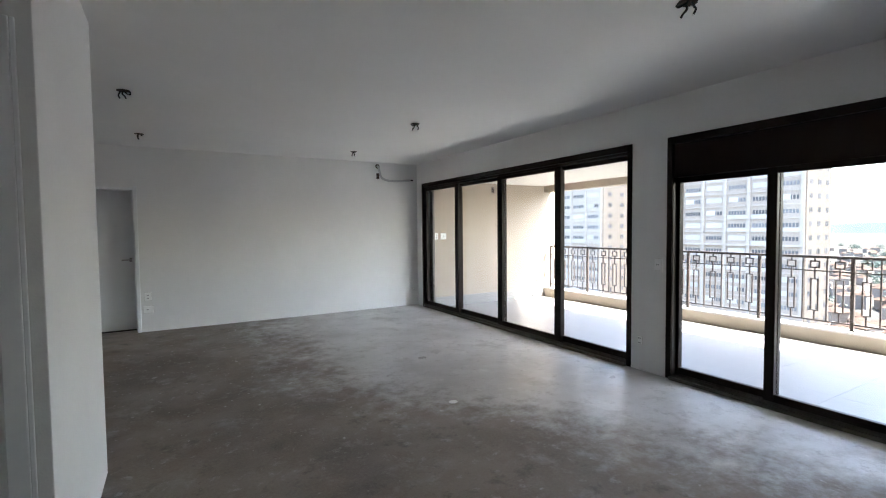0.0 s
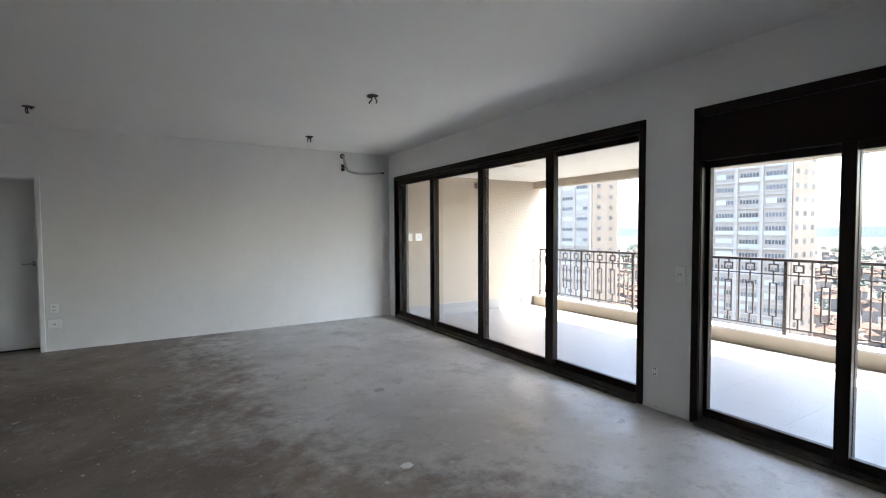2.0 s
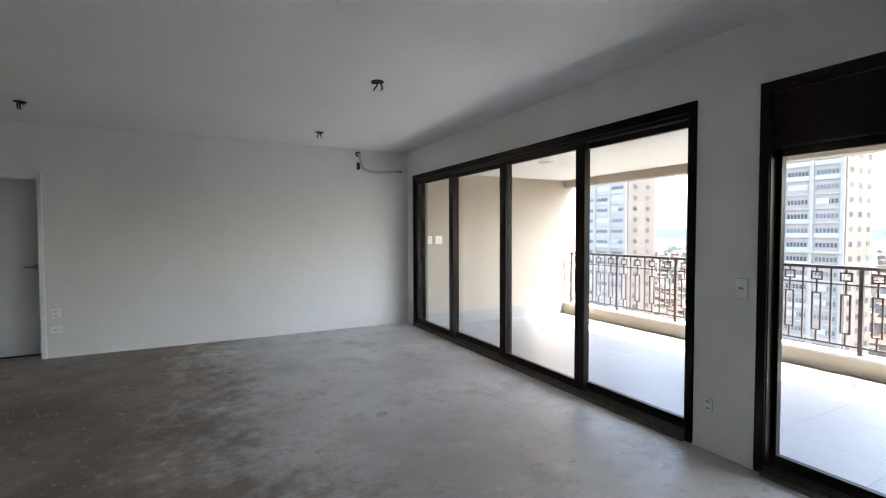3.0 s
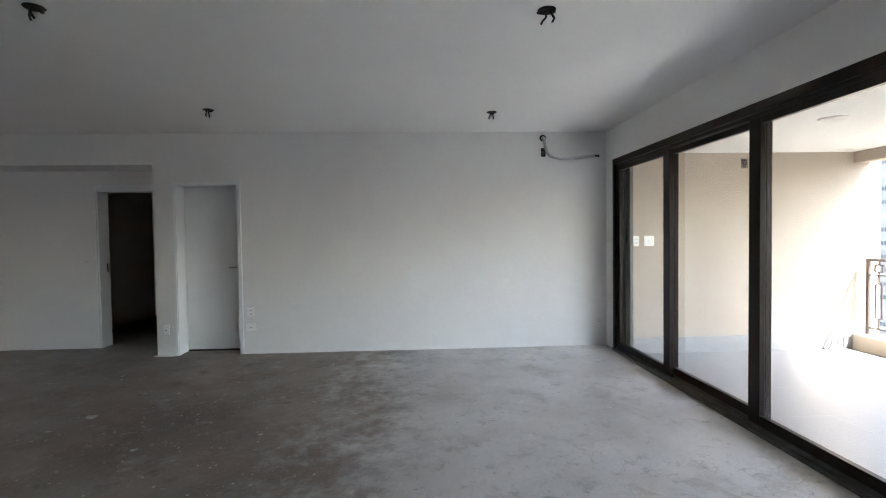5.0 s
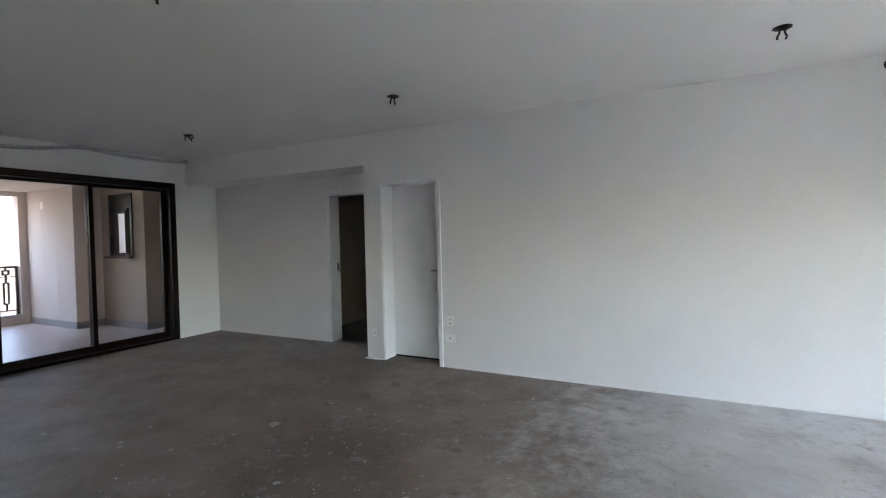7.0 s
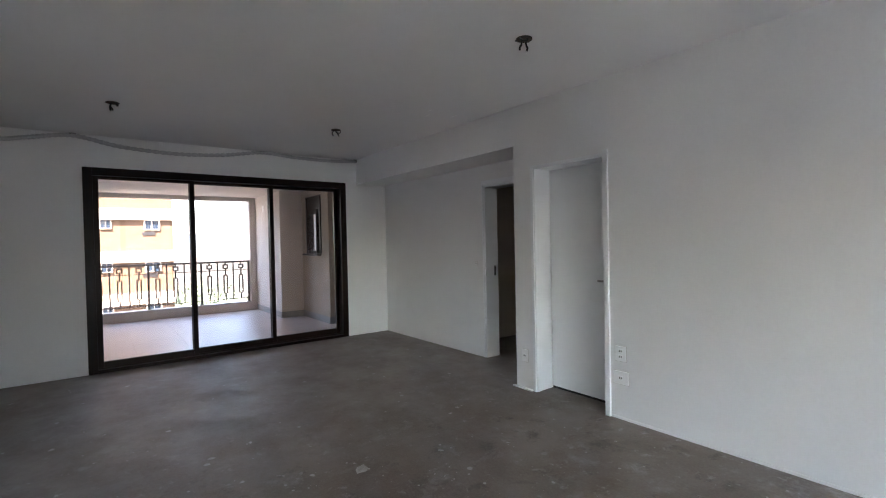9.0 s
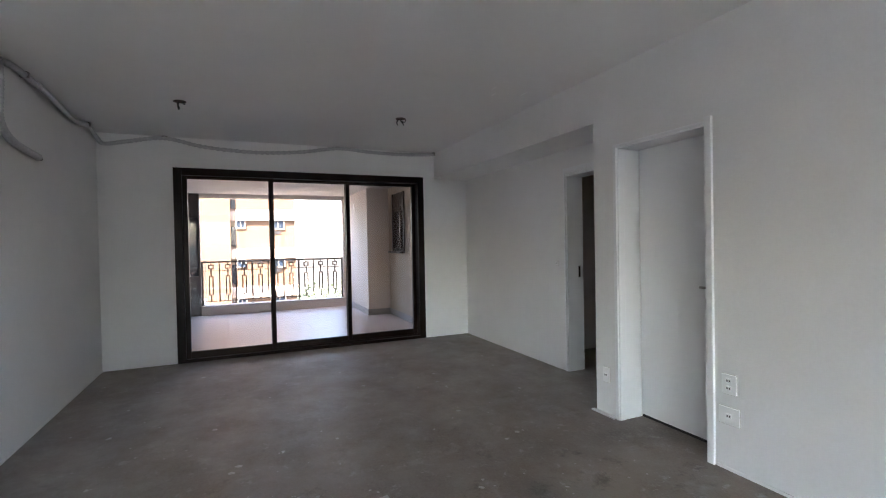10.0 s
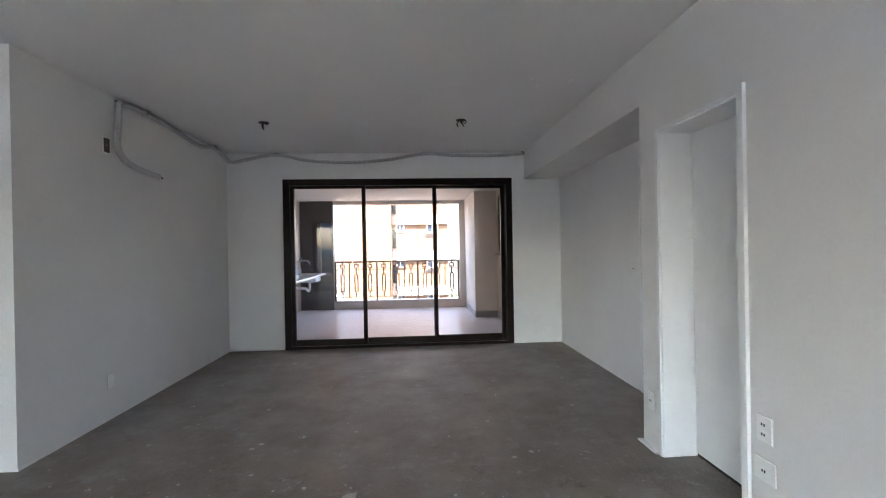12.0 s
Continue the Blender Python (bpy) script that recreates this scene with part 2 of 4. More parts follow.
def tube(points, r, n=8, steps=10, ribs=0.0):
    """A round tube along a smooth line; ribs: how far every second ring is drawn in, for corrugated conduit."""
    line = smooth_line(points, steps)
    bm = bmesh.new()
    rings = []
    for i, c in enumerate(line):
        d = (line[min(i + 1, len(line) - 1)] - line[max(i - 1, 0)]).normalized()
        side = d.cross(Vector((0, 0, 1)))
        side = side.normalized() if side.length > 0.05 else d.cross(Vector((0, 1, 0))).normalized()
        up = side.cross(d)
        rr = r * (1 - ribs * (i % 2))
        rings.append([bm.verts.new(c + rr * (math.cos(a) * side + math.sin(a) * up)) for a in (2 * math.pi * k / n for k in range(n))])
    for a, b in zip(rings, rings[1:]):
        for k in range(n):
            bm.faces.new((a[k], a[(k + 1) % n], b[(k + 1) % n], b[k])).smooth = True
    bm.faces.new(rings[0])
    bm.faces.new(rings[-1][::-1])
    bmesh.ops.recalc_face_normals(bm, faces=bm.faces)
    return bm


def setting(name, bm, mat, label, category):
    return tagged(part(name, bm, mat), label, category, kind="structure")


def thing(name, at, label, category, group="", kind=""):
    return tagged(pose_at(new(name), at), label, category, group, kind)


def pose_at(ob, at):
    ob.location = at
    return ob


# ---- the rooms ----
XE, YN, XW, YS, H = 4.16, 8.37, -4.86, 4.238, 2.72      # inner faces of the living room
NICHE_Y, NICHE_X, BEAM_Z = 8.885, -1.463, 2.342
A0, A1, AZ = 3.455, 8.15, 2.335                        # wide sliding door to the long balcony
B0, B1, BZ = 0.25, 3.055, 2.33                        # sliding door with shutter box
S0, S1, SZ = 4.99, 8.19, 2.358                        # sliding door to the west balcony
D0, D1, DZ = -1.205, -0.46, 2.10                      # white door
C0, C1 = -2.478, -1.60                                 # passage in the niche

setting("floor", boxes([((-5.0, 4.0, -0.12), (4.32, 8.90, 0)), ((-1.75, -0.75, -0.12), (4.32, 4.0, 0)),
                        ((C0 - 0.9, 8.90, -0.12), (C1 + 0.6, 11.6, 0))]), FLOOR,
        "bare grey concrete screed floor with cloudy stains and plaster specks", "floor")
setting("ceiling", box((-5.05, -0.75, H), (4.34, 11.7, H + 0.15)), CEIL, "plain white painted flat ceiling", "ceiling")
setting("wall_east", boxes([((XE, A1, 0), (XE + 0.18, 8.75, H)), ((XE, A0, AZ), (XE + 0.18, A1, H)), ((XE, B1, 0), (XE + 0.18, A0, H)),
                            ((XE, B0, BZ), (XE + 0.18, B1, H)), ((XE, -0.75, 0), (XE + 0.18, B0, H))]), WALL,
        "white painted wall with two wide sliding doors", "wall")
setting("wall_north", boxes([((NICHE_X, YN, 0), (D0, NICHE_Y + 0.15, H)), ((D0, YN, DZ), (D1, YN + 0.25, H)), ((D1, YN, 0), (XE, YN + 0.25, H))]), WALL,
        "white painted wall with a recessed white door", "wall")
setting("beam", box((XW, YN, BEAM_Z), (NICHE_X, NICHE_Y, H)), WALL, "white painted dropped beam over the niche", "beam")
setting("wall_niche", boxes([((XW, NICHE_Y, 0), (C0, NICHE_Y + 0.20, H)), ((C0, NICHE_Y, 2.10), (C1, NICHE_Y + 0.20, H)),
                             ((C1, NICHE_Y, 0), (NICHE_X, NICHE_Y + 0.20, H))]), WALL, "white painted back wall of the niche", "wall")
setting("wall_west", boxes([((XW - 0.18, S1, 0), (XW, NICHE_Y + 0.15, H)), ((XW - 0.18, S0, SZ), (XW, S1, H)), ((XW - 0.18, YS - 0.15, 0), (XW, S0, H))]), WALL,
        "white painted end wall with a three-leaf sliding door", "wall")
setting("wall_south", box((XW, YS - 0.15, 0), (-1.42, YS, H)), WALL, "white painted side wall", "wall")
setting("wall_hall", boxes([((-1.57, 3.72, 0), (-1.42, YS - 0.15, H)), ((-1.57, 2.33, 0), (-0.38, 3.72, H))], 0.004), WALL,
        "white painted corner wall between hall and living room", "wall")
setting("wall_hall_west", box((-1.75, -0.75, 0), (-1.57, 2.33, H)), WALL, "plain white hall wall", "wall")
setting("wall_hall_south", box((-1.57, -0.75, 0), (XE, -0.6, H)), WALL, "plain white back wall", "wall")
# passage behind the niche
setting("wall_passage", boxes([((-3.35, 9.085, 0), (-3.2, 11.6, H)), ((-1.2, 9.085, 0), (-1.05, 11.6, H)), ((-3.2, 11.45, 0), (-1.2, 11.6, H))]), SHADED_WALL,
        "passage walls, their dimness put into a darker taupe paint", "wall")
# unseen box added behind the door leaf to stop a light leak
setting("wall_closet", boxes([((D0 - 0.1, 8.62, 0), (D0, 9.6, H)), ((D1, 8.62, 0), (D1 + 0.1, 9.6, H)), ((D0, 9.5, 0), (D1, 9.6, H))]), SHADED_WALL, "unseen walls added to stop light leaking round the white door", "wall")
setting("trim", boxes([((-0.44, 2.318, 0), (-0.425, 2.33, 2.2)), ((-0.50, 2.312, 0), (-0.44, 2.33, 2.2))], 0.003), GLOSS_WHITE, "grey-white door casing on the hall wall", "trim")
# low white skirting line left by the plaster along the floor
setting("baseboard", boxes([((D1 + 0.05, YN - 0.006, 0), (XE, YN, 0.018)), ((XW, YS, 0), (-1.42, YS + 0.006, 0.018)),
                            ((NICHE_X - 0.025, YN - 0.035, 0), (D0 - 0.036, YN, 0.010)), ((XE - 0.006, B1, 0), (XE, A0, 0.018)), ((XW, NICHE_Y - 0.006, 0), (C0 - 0.1, NICHE_Y, 0.018))]), WALL,
        "thin plaster ridge at the foot of the walls", "baseboard")


# ---- doors and windows ----
def white_door():
    d = thing("door_1", ((D0 + D1) / 2, YN, 0), "closed white enamelled door set deep in a white casing", "door", kind="structure")
    x0, x1 = D0 - d.location.x, D1 - d.location.x
    part("door_leaf", box((x0 + 0.008, 0.215, 0.022), (x1 - 0.008, 0.25, DZ - 0.003), 0.003), GLOSS_WHITE, d)
    part("jamb", boxes([((x0, -0.004, 0), (x0 + 0.010, 0.057, DZ)), ((x0, 0.057, 0), (x0 + 0.006, 0.213, DZ))], 0.002), GLOSS_WHITE, d)
    part("jamb", box((x1 - 0.010, -0.004, 0), (x1, 0.212, DZ), 0.002), GLOSS_WHITE, d)
    part("head_jamb", box((x0 + 0.010, -0.004, DZ - 0.012), (x1 - 0.010, 0.212, DZ), 0.002), GLOSS_WHITE, d)
    part("casing", box((x0 - 0.03, -0.016, 0), (x0, -0.001, DZ), 0.003), GLOSS_WHITE, d)
    part("casing", box((x1, -0.022, 0), (x1 + 0.045, -0.001, DZ + 0.042), 0.003), GLOSS_WHITE, d)
    part("casing", box((x0 - 0.035, -0.012, DZ), (x1, -0.001, DZ + 0.02), 0.003), GLOSS_WHITE, d)
    h = part("handle", box((x1 - 0.085, 0.203, 1.035), (x1 - 0.055, 0.215, 1.095), 0.003), STEEL, d, "dark steel lever handle")
    part("lever", tube([(x1 - 0.07, 0.203, 1.065), (x1 - 0.07, 0.165, 1.065), (x1 - 0.09, 0.16, 1.065), (x1 - 0.18, 0.162, 1.065)], 0.009, 8, 5), STEEL, h)
    # black strip put in for the shade under the leaf
    part("threshold", box((x0 + 0.008, 0.222, 0), (x1 - 0.01, 0.25, 0.02)), BLACK, d, "black strip for the shade in the gap under the door")
    return d


def passage_casing():
    d = thing("door_2", (C0, NICHE_Y, 0), "open white-cased doorway into an unlit passage", "doorway", kind="structure")
    w = C1 - C0
    part("casing", box((-0.022, -0.014, 0), (0, -0.001, 2.155), 0.003), GLOSS_WHITE, d)
    part("casing", box((w, -0.018, 0), (w + 0.055, -0.001, 2.155), 0.003), GLOSS_WHITE, d)
    part("casing", box((0, -0.018, 2.10), (w, -0.001, 2.155), 0.003), GLOSS_WHITE, d)
    part("jamb", box((0, -0.001, 0), (0.02, 0.205, 2.10), 0.002), GLOSS_WHITE, d)
    part("jamb", box((w - 0.03, -0.001, 0), (w, 0.205, 2.10), 0.002), GLOSS_WHITE, d)
    part("head_jamb", box((0.02, -0.001, 2.07), (w - 0.03, 0.205, 2.10), 0.002), GLOSS_WHITE, d)
    part("strike_plate", box((0.02, 0.14, 1.0), (0.022, 0.165, 1.12)), BLACK, d, "dark steel strike plate")
    return d


def pane_leaf(d, name, u0, u1, z0, z1, v, stile, rail_low, rail_top, turn, glass=GLASS):
    """One sliding leaf: four frame pieces and a pane. u runs along the wall, v through it."""
    def at(lo, hi, bevel=0.004):
        a, b = turn(lo), turn(hi)
        return box([min(p, q) for p, q in zip(a, b)], [max(p, q) for p, q in zip(a, b)], bevel)
    leaf = part(name, at((u0, v, z0), (u0 + stile, v + 0.045, z1)), FRAME, d)
    part("stile", at((u1 - stile, v, z0), (u1, v + 0.045, z1)), FRAME, leaf)
    part("bottom_rail", at((u0 + stile, v + 0.002, z0), (u1 - stile, v + 0.043, z0 + rail_low)), FRAME, leaf)
    part("top_rail", at((u0 + stile, v + 0.002, z1 - rail_top), (u1 - stile, v + 0.043, z1)), FRAME, leaf)
    g = part("pane", at((u0 + stile - 0.01, v + 0.021, z0 + rail_low - 0.01), (u1 - stile + 0.01, v + 0.024, z1 - rail_top + 0.01), 0), glass, leaf, "glass pane")
    g.visible_shadow = False
    return leaf


def slider_east(name, y0, y1, z1, edges, box_low, label, stile=0.075, deep=0.06, rail=0.10):
    """A sliding door in the east wall; edges: the leaves' ends; box_low: underside of the head or shutter box."""
    d = thing(name, (XE, 0, 0), label, "sliding door", kind="structure")
    turn = lambda p: (p[1], p[0], p[2])
    wide = 0.055
    part("jamb", box((-0.012, y0, 0), (0.17, y0 + wide, z1), 0.004), FRAME, d)
    part("jamb", boxes([((-0.012, y1 - wide, 0), (0.17, y1, z1)), ((0.0, y1 - deep, 0), (0.165, y1 - wide, z1 - 0.07))], 0.004), FRAME, d)
    part("head", boxes([((-0.012, y0 + wide, z1 - 0.07), (0.17, y1 - wide, z1)), ((0.012, y0 + wide, box_low), (0.165, y1 - wide, z1 - 0.07))], 0.004), FRAME, d)
    part("sill_track", boxes([((-0.045, y0 + wide, 0), (0.17, y1 - wide, 0.022)), ((-0.045, y0 + wide, 0.022), (-0.037, y1 - wide, 0.032)), ((0.0, y0 + wide, 0.022), (0.008, y1 - wide, 0.05)),
                              ((0.052, y0 + wide, 0.022), (0.060, y1 - wide, 0.05)), ((0.118, y0 + wide, 0.022), (0.126, y1 - wide, 0.05))]), TRACK, d, "worn metal sill track")
    for i, (a, b) in enumerate(edges):
        pane_leaf(d, "leaf", a, b, 0.03, box_low, 0.012 if i % 2 else 0.068, stile, rail, 0.05, turn)
    return d


white_door()
passage_casing()
wide_door = slider_east("door_3", A0, A1, AZ, [(3.46, 4.645), (4.50, 5.80), (5.70, 7.01), (6.885, 8.12)], 2.235,
                        "dark bronze aluminium four-leaf glass sliding door to the balcony", stile=0.112, deep=0.055, rail=0.088)
part("shutter_guide", box((0.125, 7.968, 0.022), (0.165, 8.09, 2.235), 0.004), GUIDE, wide_door, "greyish bronze guide rail behind the last leaf")
lock = part("lock_plate", box((0.002, 8.045, 0.98), (0.012, 8.08, 1.16), 0.003), FRAME, wide_door)
part("pull_handle", tube([(0.003, 8.062, 1.02), (-0.03, 8.062, 1.03), (-0.035, 8.062, 1.07), (-0.03, 8.062, 1.11), (0.003, 8.062, 1.12)], 0.007, 8, 5), FRAME, lock)
slider_east("door_4", B0, B1, BZ, [(0.305, 1.27), (1.19, 2.19), (2.115, 3.045)], 1.945, "dark bronze aluminium glass sliding door with roller shutter box", rail=0.08)


def slider_west():
    d = thing("door_5", (XW, 0, 0), "dark bronze aluminium three-leaf glass sliding door to the side balcony", "sliding door", kind="structure")
    turn = lambda p: (-p[1], p[0], p[2])
    for lo, hi in ((S0, S0 + 0.09), (S1 - 0.09, S1)):
        part("jamb", box((-0.17, lo, 0), (0.014, hi, SZ), 0.004), FRAME, d)
    part("head", box((-0.17, S0 + 0.09, SZ - 0.09), (0.014, S1 - 0.09, SZ), 0.004), FRAME, d)
    part("sill_track", boxes([((-0.17, S0 + 0.09, 0), (0.014, S1 - 0.09, 0.04)), ((-0.06, S0 + 0.09, 0.04), (-0.05, S1 - 0.09, 0.055))]), FRAME, d)
    for i, (a, b) in enumerate(((S0 + 0.09, 6.12), (6.06, 7.12), (7.06, S1 - 0.09))):
        pane_leaf(d, "leaf", a, b, 0.04, SZ - 0.08, (0.02, 0.07, 0.115)[i], 0.055, 0.085, 0.05, turn, DIMMING_GLASS)
    return d


slider_west()


# ---- balconies ----
def balcony_tiles(ground, x0, x1, y0, y1, size, level, mat):
    me = bpy.data.meshes.new("tile")
    bm = box((-size / 2 + 0.0008, -size / 2 + 0.0008, 0), (size / 2 - 0.0008, size / 2 - 0.0008, 0.008))
    bm.to_mesh(me)
    bm.free()
    me.materials.append(mat)
    for i in range(round((x1 - x0) / size)):
        for j in range(round((y1 - y0) / size)):
            t = new("tile", me)
            t.parent = ground
            t.location = (x0 + size * (i + 0.5), y0 + size * (j + 0.5), level - 0.006)


EX, EY, EC = 7.10, 8.00, 2.385
setting("wall_balcony_end", boxes([((XE + 0.175, EY, -0.1), (7.45, EY + 0.75, 2.6))]), BEIGE, "beige rendered end wall of the balcony, half in sun", "wall")
setting("ceiling_balcony", box((XE + 0.18, -3.2, EC), (7.305, EY, EC + 0.2)), BALC_CEIL, "off-white balcony ceiling", "ceiling")
setting("beam_balcony", box((EX, -3.2, 2.25), (7.305, EY, EC), 0.004), BEIGE, "beige edge beam above the balcony railing", "beam")
balcony_floor = setting("floor_balcony", box((XE + 0.165, -3.2, -0.2), (7.35, EY, -0.038)), GROUT, "pale tiled balcony floor", "floor")
setting("kerb_balcony", box((EX, -3.2, -0.1), (7.32, EY, 0.14), 0.004), BEIGE, "low beige rendered kerb under the railing", "kerb")
setting("coping_balcony", box((EX - 0.015, -3.2, 0.14), (7.34, EY, 0.165), 0.004), STONE, "pale stone coping on the kerb", "coping")
setting("wall_balcony_start", box((XE + 0.18, -3.35, -0.1), (7.45, -3.2, 2.6)), BEIGE, "beige rendered balcony wall", "wall")
setting("wall_facade", box((XE, -3.2, -0.1), (XE + 0.18, -0.75, H)), BEIGE, "beige rendered facade beside the balcony", "wall")


def railing(name, start, way, bays, bay, ornaments, base, top, label, s=0.008):
    """An iron railing: posts, three rails, thin bars, and ornaments of a small square over a long frame."""
    r = thing(name, start, label, "railing", kind="structure")
    r.rotation_euler = (0, 0, way)
    length = bays * bay
    part("handrail", box((-0.02, -0.025, top - 0.035), (length + 0.02, 0.025, top), 0.006), IRON, r)
    part("middle_rail", box((0, -0.008, top - 0.205), (length, 0.008, top - 0.19)), IRON, r)
    part("bottom_rail", box((0, -0.01, base + 0.07), (length, 0.01, base + 0.088)), IRON, r)
    post_mesh, bar_mesh, orn_mesh = None, None, None
    unit = bay / (2 * ornaments)
    w = 0.047

    def piece(pname, mesh, x):
        o = new(pname, mesh)
        o.parent, o.location = r, (x, 0, 0)

    def mesh_of(mname, bm):
        me = bpy.data.meshes.new(mname)
        bm.to_mesh(me)
        bm.free()
        me.materials.append(IRON)
        return me

    post_mesh = mesh_of("post", boxes([((-0.019, -0.019, base), (0.019, 0.019, top - 0.035)), ((-0.04, -0.03, base), (0.04, 0.03, base + 0.008))], 0.002))
    bar_mesh = mesh_of("bar", box((-s, -s, base + 0.088), (s, s, top - 0.035)))
    hi, mid, low = top - 0.055, top - 0.20, base + 0.088
    sq0, sq1 = top - 0.165, top - 0.068
    f0, f1 = base + 0.20, top - 0.30
    k = 2 * s
    orn_mesh = mesh_of("ornament", boxes([((-s, -s, sq1), (s, s, top - 0.035)), ((-0.056, -s, sq1 - k), (0.056, s, sq1)), ((-0.056, -s, sq0), (0.056, s, sq0 + k)),
                                          ((-0.056, -s, sq0 + k), (-0.056 + k, s, sq1 - k)), ((0.056 - k, -s, sq0 + k), (0.056, s, sq1 - k)),
                                          ((-s, -s, f1), (s, s, sq0)), ((-w, -s, f1 - k + 0.004), (w, s, f1)), ((-w, -s, f0), (w, s, f0 + k - 0.004)),
                                          ((-w, -s, f0 + k - 0.004), (-w + k, s, f1 - k + 0.004)), ((w - k, -s, f0 + k - 0.004), (w, s, f1 - k + 0.004)), ((-s, -s, low), (s, s, f0))]))
    for b in range(bays + 1):
        piece("post", post_mesh, b * bay)
        if b < bays:
            for k in range(1, 2 * ornaments):
                piece("ornament" if k % 2 else "bar", orn_mesh if k % 2 else bar_mesh, b * bay + k * unit)
    return r


railing("railing", (7.21, -2.645, 0), radians(90), 10, 1.055, 4, 0.165, 1.085, "dark iron railing with square and long-frame ornaments on a stone coping")

# west balcony
WX, WC = -9.05, 2.48
setting("floor_balcony_west", box((WX - 0.2, 4.2, -0.2), (XW - 0.165, 9.0, -0.008)), GROUT, "pale tiled floor of the side balcony", "floor")
setting("ceiling_balcony_west", box((WX - 0.2, 4.1, WC), (XW - 0.18, 9.0, WC + 0.18)), BALC_CEIL, "off-white ceiling of the side balcony", "ceiling")
setting("beam_balcony_west", box((WX - 0.18, 4.96, 2.395), (WX, 7.85, WC), 0.004), BEIGE_GREY, "rendered edge beam above the railing", "beam")
setting("kerb_balcony_west", box((WX - 0.18, 4.96, -0.1), (WX, 7.85, 0.17), 0.004), BEIGE_GREY, "low rendered kerb under the railing", "kerb")
setting("coping_balcony_west", box((WX - 0.2, 4.96, 0.17), (WX + 0.015, 7.85, 0.195), 0.004), STONE, "pale stone coping on the kerb", "coping")
setting("wall_balcony_pier", boxes([((WX - 0.2, 7.98, -0.1), (-7.38, 9.0, WC)), ((WX - 0.2, 7.85, -0.1), (WX, 7.98, WC))]), BEIGE_GREY, "projecting greige rendered pier", "wall")
WIN = (-7.11, -6.40, 1.25, 2.335)
setting("wall_balcony_north", boxes([((-7.38, 8.42, -0.1), (WIN[0], 8.57, WC)), ((WIN[1], 8.42, -0.1), (-6.08, 8.75, WC)),
                                     ((WIN[0], 8.42, -0.1), (WIN[1], 8.57, WIN[2])), ((WIN[0], 8.42, WIN[3]), (WIN[1], 8.57, WC))]), BEIGE, "beige rendered balcony wall with a small window", "wall")
setting("wall_balcony_recess", boxes([((-6.08, 8.75, 2.36), (-5.04, 8.9, WC)), ((-6.23, 8.9, -0.1), (-5.04, 9.0, WC))]), BEIGE_GREY, "greige rendered recess wall", "wall")
setting("wall_balcony_dark", boxes([((WX - 0.2, 4.1, -0.1), (WX, 4.96, 0.80)), ((WX - 0.2, 4.1, 1.99), (WX, 4.96, WC)), ((WX - 0.2, 4.1, 0.80), (WX, 4.675, 1.99)), ((WX - 0.2, 4.925, 0.80), (WX, 4.96, 1.99))]), DARK_TILE,
        "dark brown tiled wall with an opening above the counter", "wall")
def side_glazing():
    # pane added to darken the view, so the sky behind stays blue
    d = thing("window_2", (WX - 0.1, 4.675, 0.80), "smoked glass pane added to dim the view through the dark tiled wall", "window", kind="structure")
    g = part("pane", box((-0.004, 0, 0), (0.004, 0.25, 1.19)), SMOKED, d, "smoked glass pane")
    g.visible_shadow = False
    return d


side_glazing()
setting("wall_balcony_south", box((WX - 0.2, 4.0, -0.1), (XW - 0.18, 4.22, WC)), BEIGE_GREY, "greige rendered side wall of the balcony", "wall")
railing("railing", (-9.14, 4.985, 0), radians(90), 3, 0.945, 3, 0.195, 1.10, "dark iron railing with square and long-frame ornaments on the side balcony", s=0.013)

setting("skirting_balcony", box((XE + 0.18, EY - 0.012, -0.038), (EX, EY, 0.165), 0.002), TILE, "pale tile skirting on the balcony", "skirting")
setting("skirting_balcony_west", boxes([((WX + 0.02, 7.968, -0.008), (-7.38, 7.98, 0.12)), ((-7.38, 7.968, -0.008), (-7.368, 8.42, 0.12)), ((-7.368, 8.408, -0.008), (-6.08, 8.42, 0.12)), ((-6.08, 8.408, -0.008), (-6.068, 8.75, 0.12))], 0.002), TILE, "grey tile skirting on the side balcony", "skirting")


def small_window():
    d = thing("window_1", (WIN[0], 8.42, WIN[2]), "small dark bronze window with its sash ajar", "window", kind="structure")
    w, h = WIN[1] - WIN[0], WIN[3] - WIN[2]
    for name, lo, hi in (("window_frame", (0, -0.02, 0), (0.045, 0.12, h)), ("window_frame", (w - 0.06, -0.02, 0), (w, 0.12, h)),
                         ("window_frame", (0.06, -0.02, 0), (w - 0.06, 0.12, 0.06)), ("shutter_box", (0.06, -0.01, h - 0.33), (w - 0.06, 0.12, h)),
                         ("mullion", (w * 0.66, 0.0, 0.06), (w * 0.66 + 0.05, 0.08, h - 0.33)), ("window_sill", (-0.02, -0.10, -0.035), (w + 0.03, -0.02, 0.0))):
        part(name, box(lo, hi, 0.004), FRAME, d)
    g = part("pane", box((0.045, 0.05, 0.06), (w * 0.66, 0.055, h - 0.33)), GLASS, d, "clear glass pane")
    g.visible_shadow = False
    sash = part("sash", boxes([((0, 0, 0), (0.035, 0.03, 0.80)), ((0.18, 0, 0), (0.215, 0.03, 0.80)), ((0.035, 0, 0), (0.18, 0.03, 0.04)), ((0.035, 0, 0.76), (0.18, 0.03, 0.80))], 0.003), FRAME, d)
    sash.location, sash.rotation_euler = (w * 0.66 + 0.05, -0.03, 0.02), (0, 0, radians(-18))
    return d


